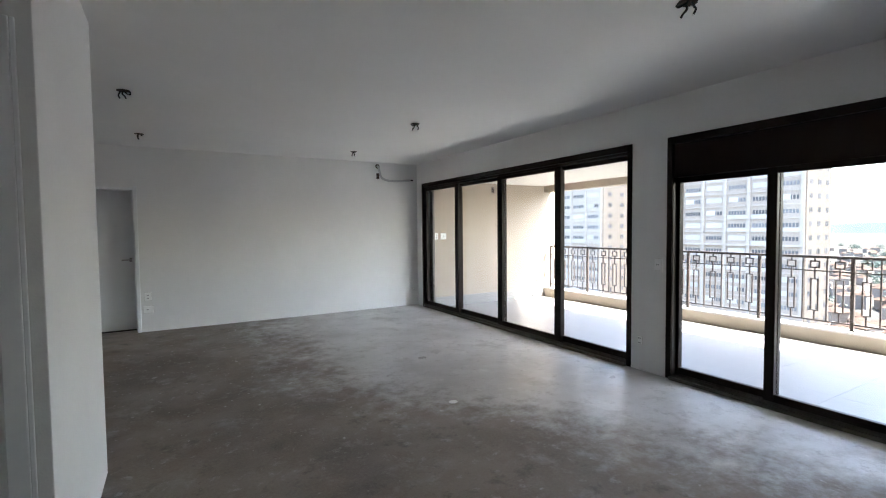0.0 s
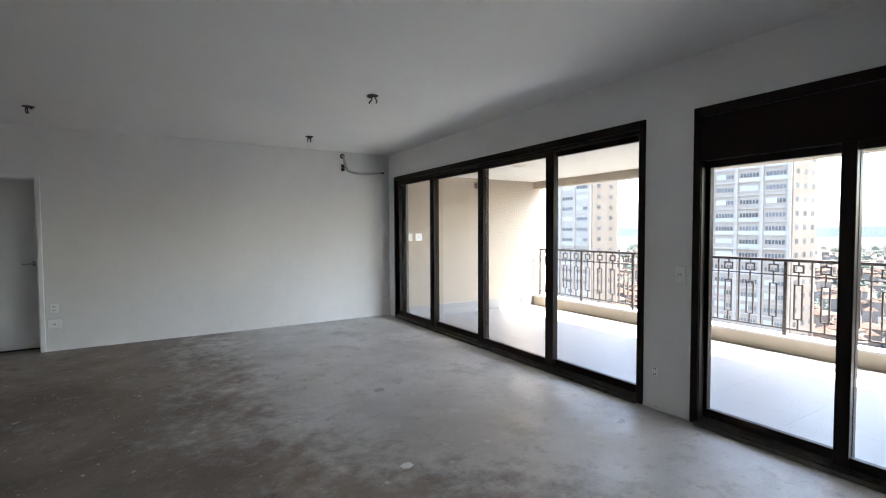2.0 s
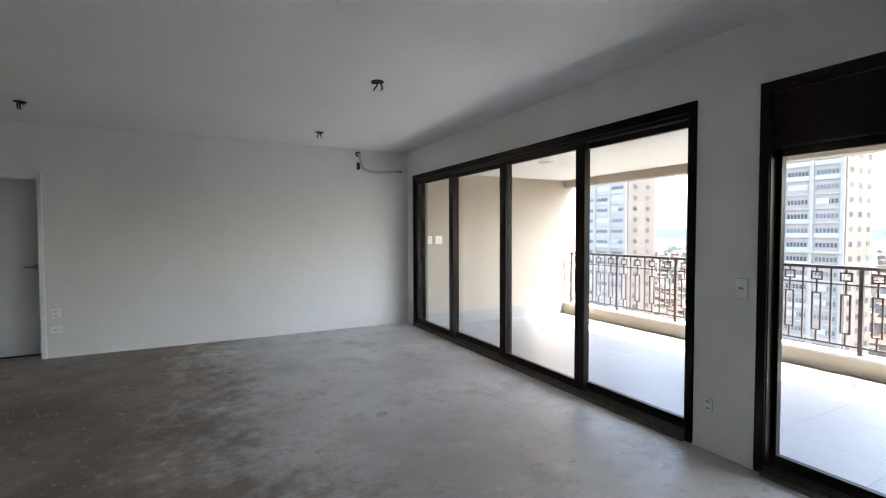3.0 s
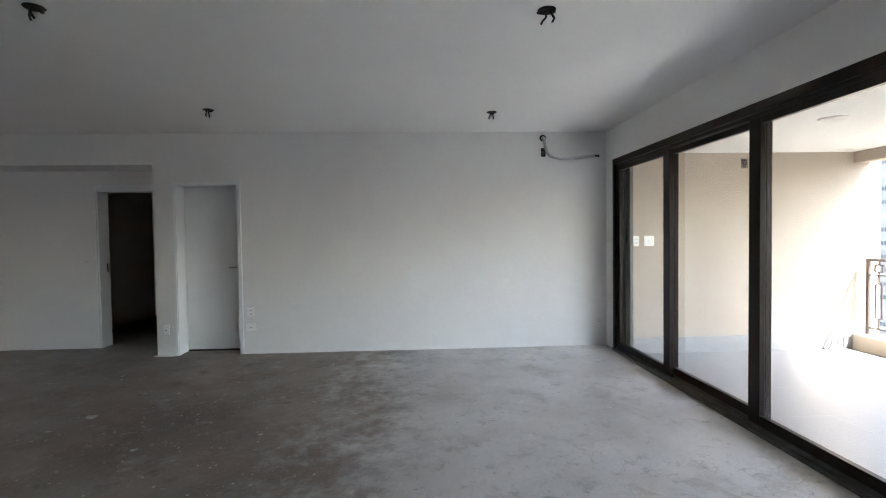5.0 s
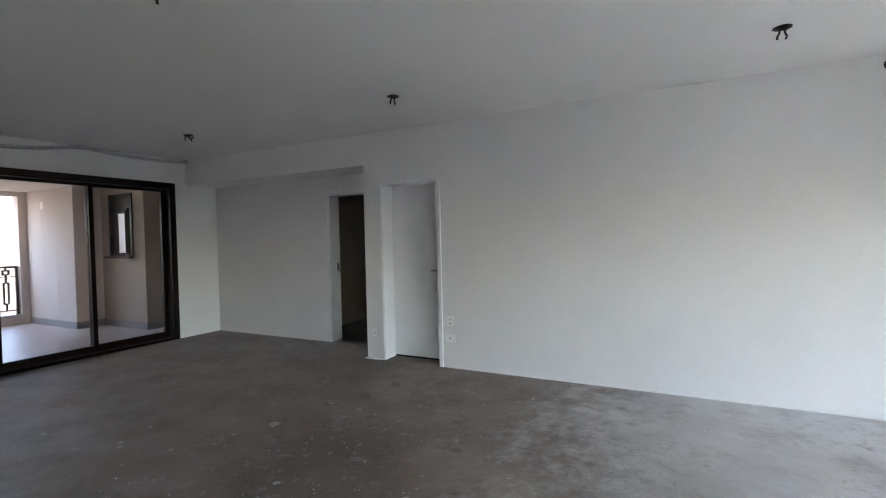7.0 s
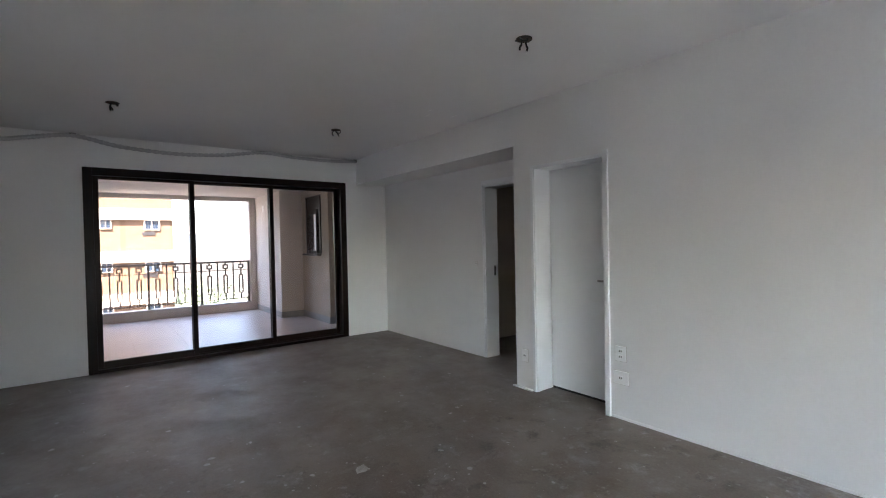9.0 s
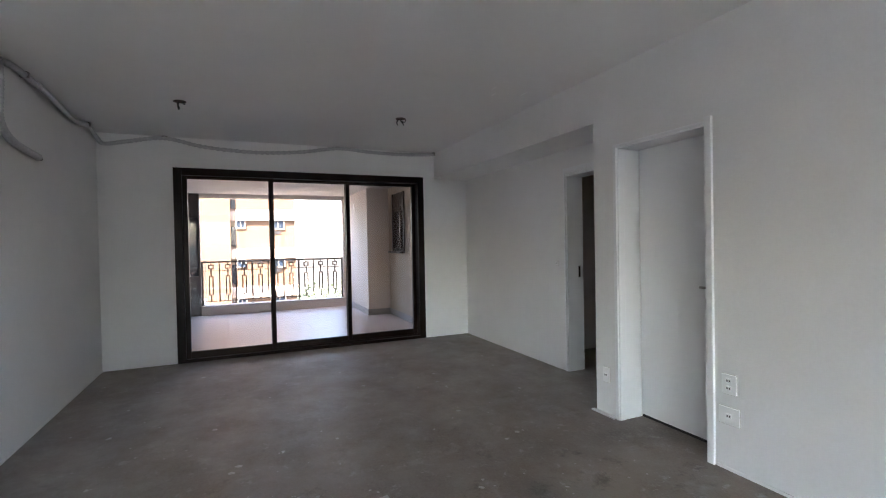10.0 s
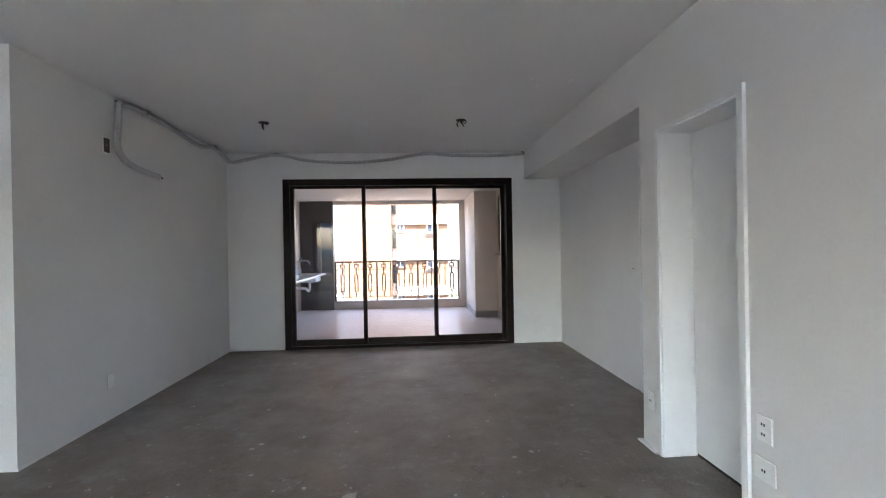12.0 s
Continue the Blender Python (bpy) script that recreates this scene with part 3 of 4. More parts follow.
def recess_door():
    d = thing("door_6", (-6.08, 8.75, 0), "dark bronze glass door in the balcony recess", "door", kind="structure")
    pane_leaf(d, "leaf", 0.01, 0.98, 0.01, 2.355, 0.02, 0.11, 0.14, 0.10, lambda p: p)
    return d


small_window()
recess_door()
balcony_tiles(balcony_floor, XE + 0.175, EX, -0.67, EY, 0.667, -0.03, TILE)
balcony_floor_west = bpy.data.objects["floor_balcony_west"]
balcony_tiles(balcony_floor_west, WX, XW - 0.17, 4.22, 8.70, 0.64, 0.0, TILE_WARM)


# ---- fixtures in the living room ----
def ceiling_outlet(x, y, turn, label):
    o = thing("ceiling_outlet", (x, y, H), label, "ceiling outlet", "ceiling outlets")
    o.rotation_euler = (0, 0, turn)
    # flat disc, nothing cut: the hole's darkness is its colour
    part("hole", cyl((0, 0, -0.004), (0, 0, 0.0), 0.052, 20), CAVITY_SHADE, o)
    bm = bmesh.new()
    for k in range(20):
        a = 2 * math.pi * k / 20
        r = 0.052 + 0.006 * math.sin(3 * a + turn) + 0.003 * math.sin(7 * a)
        b = 2 * math.pi * (k + 1) / 20
        r2 = 0.052 + 0.006 * math.sin(3 * b + turn) + 0.003 * math.sin(7 * b)
        q = [bm.verts.new(v) for v in ((r * math.cos(a), r * math.sin(a), -0.006), (r2 * math.cos(b), r2 * math.sin(b), -0.006),
                                       (0.045 * math.cos(b), 0.045 * math.sin(b), -0.008), (0.045 * math.cos(a), 0.045 * math.sin(a), -0.008))]
        bm.faces.new(q)
    part("rim", bm, BLACK, o, "ragged dark rim")
    part("wire", tube([(0.02, 0, 0), (0.035, 0.004, -0.03), (0.042, 0.0, -0.045), (0.03, 0.0, -0.072)], 0.0065, 6, 6), BLACK, o)
    part("wire", tube([(-0.01, 0.01, 0), (0.0, 0.02, -0.03), (-0.02, 0.02, -0.055), (-0.03, 0.015, -0.075)], 0.0065, 6, 6), BLACK, o)
    part("wire", tube([(0.0, -0.02, 0), (-0.01, -0.03, -0.02), (-0.045, -0.02, -0.03), (-0.055, 0.0, -0.015)], 0.006, 6, 6), BLACK, o)
    part("wire_tip", tube([(0.03, 0.0, -0.071), (0.026, 0.0, -0.085)], 0.005, 6, 2), PLASTIC, o, "white taped wire end")
    return o


for k, (x, y) in enumerate(((2.53, 5.20), (2.55, 7.41), (-0.31, 7.31), (-0.32, 5.22), (-3.28, 5.24), (-3.18, 7.30), (2.51, 1.83))):
    ceiling_outlet(x, y, 0.9 * k, "open round ceiling hole with dangling black wires")


def plate(at, turn, label, w=0.075, h=0.12, holes=2, category="socket"):
    o = thing("wall_plate", at, label, category, "wall plates")
    o.rotation_euler = (0, 0, turn)
    part("cover", box((-w / 2, -0.009, -h / 2), (w / 2, 0, h / 2), 0.003), PLASTIC, o)
    # grey backing drawn as the shadow line at the cover's edge
    part("shadow_gap", box((-w / 2 - 0.003, -0.002, -h / 2 - 0.003), (w / 2 + 0.003, 0, h / 2 + 0.003)), BALC_CEIL, o, "thin grey line painted as shade round the cover")
    for k in range(holes):
        z = (k - (holes - 1) / 2) * 0.045
        part("insert", box((-0.018, -0.012, z - 0.015), (0.018, -0.009, z + 0.015), 0.002), PLASTIC, o)
        part("slot", boxes([((-0.011, -0.0135, z - 0.006), (-0.004, -0.012, z + 0.006)), ((0.004, -0.0135, z - 0.006), (0.011, -0.012, z + 0.006))]), BLACK, o)
    return o


plate((-0.325, YN, 0.52), 0, "white double socket plate low on the white wall", 0.09, 0.12)
plate((-0.326, YN, 0.33), 0, "wide white cover plate below a socket", 0.13, 0.105, 1)
plate((-1.345, YN, 0.32), 0, "white socket plate on the narrow pier beside the door", 0.07, 0.12, 1)
plate((-2.631, NICHE_Y, 1.149), 0, "tiny white outlet on the niche wall beside the passage", 0.045, 0.045, 1)
plate((4.06, YN, 0.306), 0, "tiny white outlet near the room corner", 0.04, 0.05, 1)
plate((XE, 3.146, 1.104), radians(-90), "white light switch plate between the sliding doors", 0.075, 0.12, 1, "switch")
plate((XE, 3.345, 0.308), radians(-90), "white socket plate low between the sliding doors", 0.05, 0.08, 2)
plate((-2.339, YS, 0.319), radians(180), "white blank plate low on the side wall", 0.075, 0.12, 0)
plate((4.532, EY, 1.334), 0, "white switch plate on the beige balcony wall", 0.12, 0.12, 1, "switch")
plate((4.372, EY, 1.334), 0, "white double socket on the beige balcony wall", 0.07, 0.12, 2)
plate((-8.45, 7.98, 2.2), 0, "white switch plate high on the balcony pier", 0.08, 0.12, 1, "switch")


def wall_box(at, turn, label, w=0.055, h=0.10, rim=PLASTIC):
    o = thing("wall_box", at, label, "junction box", "open junction boxes")
    o.rotation_euler = (0, 0, turn)
    part("cavity", box((-w / 2, -0.004, -h / 2), (w / 2, 0.0, h / 2)), CAVITY_SHADE, o, "dark panel for the shade in the open cavity")
    part("rim", boxes([((-w / 2 - 0.012, -0.006, -h / 2 - 0.012), (-w / 2, 0, h / 2 + 0.012)), ((w / 2, -0.006, -h / 2 - 0.012), (w / 2 + 0.012, 0, h / 2 + 0.012)),
                       ((-w / 2, -0.006, -h / 2 - 0.012), (w / 2, 0, -h / 2)), ((-w / 2, -0.006, h / 2), (w / 2, 0, h / 2 + 0.012))]), rim, o)
    part("clip", box((-0.012, -0.008, -0.01), (0.012, -0.004, 0.012), 0.002), TRACK, o)
    return o


wall_box((3.35, YN, 2.465), 0, "open dark junction box on the white wall under a conduit hole", 0.06, 0.11)
wall_box((-2.345, YS, 2.28), radians(180), "open dark junction box on the side wall", 0.08, 0.12)
wall_box((5.714, EY, 2.255), 0, "open dark junction box high on the balcony wall", 0.05, 0.09, TRACK)

c = tagged(new("conduit"), "white wrapped conduit hanging out of a hole in the wall", "conduit", "loose conduits")
part("hole", cyl((3.345, YN - 0.004, 2.645), (3.345, YN, 2.645), 0.042, 18), CAVITY_SHADE, c, "dark disc for the shade in the round hole")
part("tube", tube([(3.345, YN - 0.005, 2.645), (3.35, YN - 0.05, 2.62), (3.365, YN - 0.06, 2.53), (3.41, YN - 0.055, 2.43), (3.55, YN - 0.05, 2.385),
                   (3.75, YN - 0.05, 2.385), (3.99, YN - 0.05, 2.41)], 0.022, 10, 14, 0.12), TUBE, c)
part("cable_end", tube([(3.985, YN - 0.05, 2.41), (4.01, YN - 0.05, 2.412), (4.05, YN - 0.05, 2.41)], 0.013, 8, 4), BLACK, c, "black cable end")

c = tagged(new("conduit"), "grey-white corrugated conduit hanging from the ceiling corner", "conduit", "loose conduits")
part("tube", tube([(-2.47, YS + 0.03, 2.66), (-2.46, YS + 0.035, 2.5), (-2.44, YS + 0.035, 2.3), (-2.52, YS + 0.035, 2.2), (-2.72, YS + 0.035, 2.15), (-3.08, YS + 0.035, 2.128)], 0.029, 10, 14, 0.14), TUBE, c)
part("cable_end", tube([(-3.075, YS + 0.035, 2.128), (-3.14, YS + 0.035, 2.122)], 0.012, 8, 4), BLACK, c, "dark cable end")

c = tagged(new("conduit"), "grey-white corrugated conduit sagging along the wall below the ceiling", "conduit", "loose conduits")
part("tube", tube([(-2.48, YS + 0.03, 2.67), (-2.65, YS + 0.04, 2.69), (-2.88, YS + 0.04, 2.695), (-3.3, YS + 0.06, 2.665), (-3.9, YS + 0.06, 2.62), (-4.39, YS + 0.04, 2.69),
                   (-4.72, YS + 0.05, 2.62), (XW + 0.06, YS + 0.10, 2.585), (XW + 0.04, 4.55, 2.63), (XW + 0.04, 4.92, 2.69), (XW + 0.05, 5.35, 2.61), (XW + 0.05, 5.92, 2.58),
                   (XW + 0.05, 6.45, 2.615), (XW + 0.04, 6.95, 2.695), (XW + 0.05, 7.4, 2.67), (XW + 0.05, 7.9, 2.665), (XW + 0.04, 8.34, 2.69)], 0.026, 10, 16, 0.28), TUBE, c)
for at in ((-2.86, YS + 0.04, 2.70), (-4.39, YS + 0.04, 2.70), (XW + 0.04, 4.92, 2.70), (XW + 0.04, 6.95, 2.70), (XW + 0.04, 8.35, 2.70)):
    part("clip", box((at[0] - 0.014, at[1] - 0.03, at[2] - 0.024), (at[0] + 0.014, at[1] + 0.03, at[2] + 0.018), 0.004), STEEL, c, "dark fixing clip")

# ---- the west balcony's sink ----
k = thing("sink_counter", (-7.2, 4.22, 0.85), "white sink counter fixed to the balcony side wall", "sink counter")
part("worktop", box((-1.84, 0, -0.04), (1.0, 0.57, 0), 0.006), CERAMIC, k)
part("backsplash", box((-1.84, 0, 0), (1.0, 0.02, 0.10), 0.004), CERAMIC, k)
part("basin", box((-1.68, 0.10, -0.17), (-1.16, 0.48, -0.04), 0.02), CERAMIC, k, "white basin below the worktop")
part("waste_trap", tube([(-1.42, 0.29, -0.17), (-1.42, 0.29, -0.29), (-1.36, 0.27, -0.36), (-1.30, 0.22, -0.30), (-1.30, 0.02, -0.29)], 0.028, 10, 8), PLASTIC, k, "white plastic waste trap")
part("support_bracket", boxes([((-0.62, 0, -0.30), (-0.58, 0.03, -0.04)), ((-0.62, 0.03, -0.08), (-0.58, 0.45, -0.04))], 0.003), PLASTIC, k)
f = part("faucet", tube([(-1.55, 0.0, 0.28), (-1.55, 0.12, 0.29), (-1.55, 0.23, 0.28), (-1.55, 0.26, 0.21)], 0.017, 10, 8), STEEL, k, "chrome wall faucet")
part("tap_handle", cyl((-1.55, 0.07, 0.29), (-1.55, 0.07, 0.36), 0.026, 12), STEEL, f)

# ---- outdoors ----
# distance haze is mixed into the woods, ground and hill colours
HAZE_GREEN = material("hazy_far_woods", (0.058, 0.074, 0.065), 0.95, stain=0.3, stain_scale=0.004, spec=0.0)
# lighter copy of the tree green, strong sunlight put into the colour
SUN_GREEN = material("sunlit_trees", (0.11, 0.135, 0.085), 0.9, stain=0.2, stain_scale=0.1)
CITY = material("hazy_city_ground", (0.038, 0.037, 0.035), 0.95, stain=0.35, stain_scale=0.02, grain=0.2, grain_scale=0.2, spec=0.0)
HILL = material("haze_blue_hills", (0.030, 0.038, 0.043), 1.0, stain=0.15, stain_scale=0.002, spec=0.0)
FACADE_GREY = material("pale_grey_facade", (0.34, 0.275, 0.218), 0.85, stain=0.06, stain_scale=0.1)
FACADE_WHITE = material("white_facade_trim", (0.40, 0.34, 0.28), 0.85, stain=0.05, stain_scale=0.1)
HOUSE_WALL = material("low_house_walls", (0.165, 0.142, 0.124), 0.9, stain=0.2, stain_scale=0.02, spec=0.0)
FACADE_CREAM = material("cream_facade", (0.33, 0.262, 0.195), 0.85, stain=0.06, stain_scale=0.1)
# pane colour paled to stand for haze
FAR_GLASS = material("far_window_glass", (0.10, 0.095, 0.095), 0.5, random_tint=0.5)
BLUE_GLASS = material("blue_window_glass", (0.012, 0.02, 0.032), 0.25)
SHUTTER = material("white_roller_blind", (0.45, 0.415, 0.385), 0.7, random_tint=0.08)
ROOF = material("terracotta_roof", (0.048, 0.034, 0.028), 0.9, stain=0.3, stain_scale=0.3, spec=0.0)


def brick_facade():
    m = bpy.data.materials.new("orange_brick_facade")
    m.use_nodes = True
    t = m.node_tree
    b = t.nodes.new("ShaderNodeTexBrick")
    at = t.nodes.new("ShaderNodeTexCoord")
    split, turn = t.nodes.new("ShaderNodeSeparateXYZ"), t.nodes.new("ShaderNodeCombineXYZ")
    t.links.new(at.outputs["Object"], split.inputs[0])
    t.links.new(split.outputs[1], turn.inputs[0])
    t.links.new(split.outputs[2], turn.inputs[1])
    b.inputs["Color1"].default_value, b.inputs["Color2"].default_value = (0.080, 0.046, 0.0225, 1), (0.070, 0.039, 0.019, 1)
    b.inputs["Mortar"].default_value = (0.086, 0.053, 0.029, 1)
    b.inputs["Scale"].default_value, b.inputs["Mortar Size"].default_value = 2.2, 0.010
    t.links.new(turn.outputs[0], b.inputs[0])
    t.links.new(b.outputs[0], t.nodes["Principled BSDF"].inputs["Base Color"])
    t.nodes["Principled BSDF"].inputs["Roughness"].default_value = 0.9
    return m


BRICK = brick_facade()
rng = random.Random(7)


def rise(x):
    u = min(max((-x - 40) / 110, 0), 1)
    return -48 + 27 * u * u * (3 - 2 * u)


bm = bmesh.new()
xs = sorted([-4000, -2500, -1200, -600, -300, *range(-160, -29, 10), 0, 100, 300, 700, 1500, 2600, 4000])
cols = [[bm.verts.new((x, y, rise(x))) for y in (-4000, -1500, -500, 0, 500, 1500, 4000)] for x in xs]
for a, b in zip(cols, cols[1:]):
    for i in range(6):
        bm.faces.new((a[i], b[i], b[i + 1], a[i + 1]))
setting("ground", bm, CITY, "hazy city ground reaching the horizon", "ground")

bm = bmesh.new()
low, top_v = [], []
for i in range(145):
    a = 2 * math.pi * i / 144
    h = 14 + 74 * max(0.0, -math.cos(a)) + 30 * (0.5 + 0.5 * noise.noise((4 * math.cos(a), 4 * math.sin(a), 3.1))) + 14 * noise.noise((14 * math.cos(a), 14 * math.sin(a), 8))
    low.append(bm.verts.new((3300 * math.cos(a), 3300 * math.sin(a), -60)))
    top_v.append(bm.verts.new((3500 * math.cos(a), 3500 * math.sin(a), h - 20)))
for i in range(144):
    bm.faces.new((low[i], low[i + 1], top_v[i + 1], top_v[i]))
setting("backdrop", bm, HILL, "far hills on the horizon, distance haze put into their blue", "hills")


def mesh_with(name, bm, *mats):
    me = bpy.data.meshes.new(name)
    bm.to_mesh(me)
    bm.free()
    for m in mats:
        me.materials.append(m)
    return me


def strip_window(w, h, n, proud=0.05):
    """A row of n small panes in one frame, seen from +u; lies in the x-z plane, facing -y."""
    bm = bmesh.new()
    for i in range(n):
        add_box(bm, (-w / 2 + w * i / n + 0.1, -proud, 0.1), (-w / 2 + w * (i + 1) / n - 0.1, 0.05, h - 0.1))
    return bm


def tower(at, turn, w, d, floors, bays, side_bays, front, side, storey=3.0, label=""):
    """A residential tower. Its front faces -y of its own axes; storeys, piers, slab lines, windows and blinds, and a parapet."""
    o = tagged(new("tower"), label, "apartment tower")
    o.location, o.rotation_euler = at, (0, 0, turn)
    high = floors * storey
    body = part("wall", box((-w / 2, 0, 0), (w / 2, d, high)), front, o)
    part("side_wall", boxes([((-w / 2 - 0.3, 0.8, 0), (-w / 2, d - 0.8, high)), ((w / 2, 0.8, 0), (w / 2 + 0.3, d - 0.8, high))]), side, o)
    part("parapet", boxes([((-w / 2 - 0.5, -0.5, high), (w / 2 + 0.5, d + 0.5, high + 1.1)), ((-w / 4, d / 4, high + 1.1), (w / 4, d * 0.75, high + 5))]), FACADE_WHITE, o)
    bay = w / bays
    for i in range(bays + 1):
        part("pier", box((-w / 2 + i * bay - 0.35, -0.35, 0), (-w / 2 + i * bay + 0.35, 0.0, high)), FACADE_WHITE, o)
    for k in (5, 15, floors - 2):
        part("cornice", box((-w / 2 - 0.4, -0.5, k * storey - 0.3), (w / 2 + 0.4, 0, k * storey + 0.1)), FACADE_WHITE, o)
    ledge = mesh_with("ledge", box((-w / 2, -0.22, -0.12), (w / 2, 0, 0.12)), FACADE_WHITE)
    spandrel = mesh_with("spandrel", box((-bay / 2 + 0.5, -0.1, 0), (bay / 2 - 0.5, 0, 0.75)), SHUTTER)
    for k in range(1, floors):
        q = new("ledge", ledge)
        q.parent, q.location = o, (0, 0, k * storey)
    win = mesh_with("window", strip_window(bay - 1.4, 1.1, 6), FAR_GLASS)
    blind = mesh_with("blind", box((-bay / 2 + 0.8, -0.07, 0.05), (bay / 2 - 0.8, 0.02, 1.2)), SHUTTER)
    half = mesh_with("half_blind", box((-bay / 2 + 0.8, -0.08, 0.05), (0.3, 0.02, 1.2)), SHUTTER)
    small = mesh_with("window", strip_window(1.6, 1.3, 2), FAR_GLASS)
    for f in range(floors):
        for b in range(bays):
            x = -w / 2 + (b + 0.5) * bay
            r = rng.random()
            for name, me, ok in (("spandrel", spandrel, r < 0.3), ("window", win, r < 0.85), ("blind", blind, r >= 0.85), ("half_blind", half, 0.55 < r < 0.75)):
                if ok:
                    q = new(name, me)
                    q.parent, q.location = o, (x, 0, f * storey + (0.13 if me == spandrel else 0.9))
        for b in range(side_bays):
            for sx in (-1, 1):
                q = new("window", small)
                q.parent, q.location = o, (sx * (w / 2 + 0.3), d * (b + 0.7) / (side_bays + 0.4), f * storey + 1.0)
                q.rotation_euler = (0, 0, radians(90 * sx))
    return o


# the front of a tower turned by -90 degrees faces -x, towards the balcony
tower((115, 63, -48), radians(-90), 32, 13, 34, 6, 3, FACADE_GREY, FACADE_CREAM, label="tall pale grey apartment tower with white piers and cream side")
tower((104, 102, -48), radians(-90), 22, 12, 33, 4, 2, FACADE_WHITE, FACADE_CREAM, label="white and cream apartment tower seen past the balcony")
tower((128, 18, -48), radians(-90), 26, 14, 34, 5, 3, FACADE_GREY, FACADE_CREAM, label="pale apartment tower standing beyond the railing")

# low houses and woods below
bm = bmesh.new()
bm2 = bmesh.new()
for i in range(1300):
    a, r = rng.uniform(-0.45, 1.25), 230 + 900 * rng.random() ** 1.3
    x, y = r * math.cos(a), r * math.sin(a)
    w, d, h, t = rng.uniform(5, 11), rng.uniform(5, 11), rng.uniform(3.5, 9), rng.uniform(0, 3)
    m = pose(x, y, -48 + h / 2, 0, 0, math.degrees(t)) @ Matrix.Diagonal((w, d, h, 1))
    bmesh.ops.create_cube(bm, size=1, matrix=m)
    m = pose(x, y, -48 + h + 0.9, 0, 0, math.degrees(t) + 45) @ Matrix.Diagonal((w, w, 1.8, 1))
    bmesh.ops.create_cone(bm2, cap_ends=True, segments=4, radius1=0.78, radius2=0.1, depth=1, matrix=m)
houses = tagged(part("houses", bm, HOUSE_WALL), "low white houses spread over the city far below", "houses", kind="stuff")
tagged(part("house_roofs", bm2, ROOF), "terracotta roofs of the low houses far below", "roofs", kind="stuff")


def canopy(name, spots, seed, label, mat):
    """Joined tree crowns made of many small leaf clumps with gaps and an uneven outline."""
    g = random.Random(seed)
    verts, faces = [], []
    for x, y, z, size in spots:
        for _ in range(240):
            p = Vector((g.gauss(0, 0.42), g.gauss(0, 0.42), abs(g.gauss(0.35, 0.3)))) * size
            s = size * g.uniform(0.035, 0.09)
            q = Euler((g.uniform(0, 6), g.uniform(0, 6), g.uniform(0, 6))).to_matrix()
            n = len(verts)
            for v in ((1, 0, -0.5), (-0.5, 0.87, -0.5), (-0.5, -0.87, -0.5), (0, 0, 0.9)):
                verts.append(tuple(Vector((x, y, z)) + p + q @ Vector(v) * s))
            faces += [(n, n + 1, n + 2), (n, n + 1, n + 3), (n + 1, n + 2, n + 3), (n + 2, n, n + 3)]
    me = bpy.data.meshes.new(name)
    me.from_pydata(verts, [], faces)
    me.materials.append(mat)
    return tagged(new(name, me), label, "trees", kind="stuff")


spots = []
for i in range(420):
    a, r = rng.uniform(-0.4, 1.2), 170 + 1300 * rng.random()
    spots.append((r * math.cos(a), r * math.sin(a), -48, rng.uniform(7, 13)))
canopy("woods", spots, 3, "hazy green woods among the far houses", HAZE_GREEN)
spots = [(-150 - 60 * rng.random(), rng.uniform(-10, 50), -27, rng.uniform(8, 13)) for i in range(60)]
canopy("woods", spots, 4, "green trees below the orange brick building", SUN_GREEN)


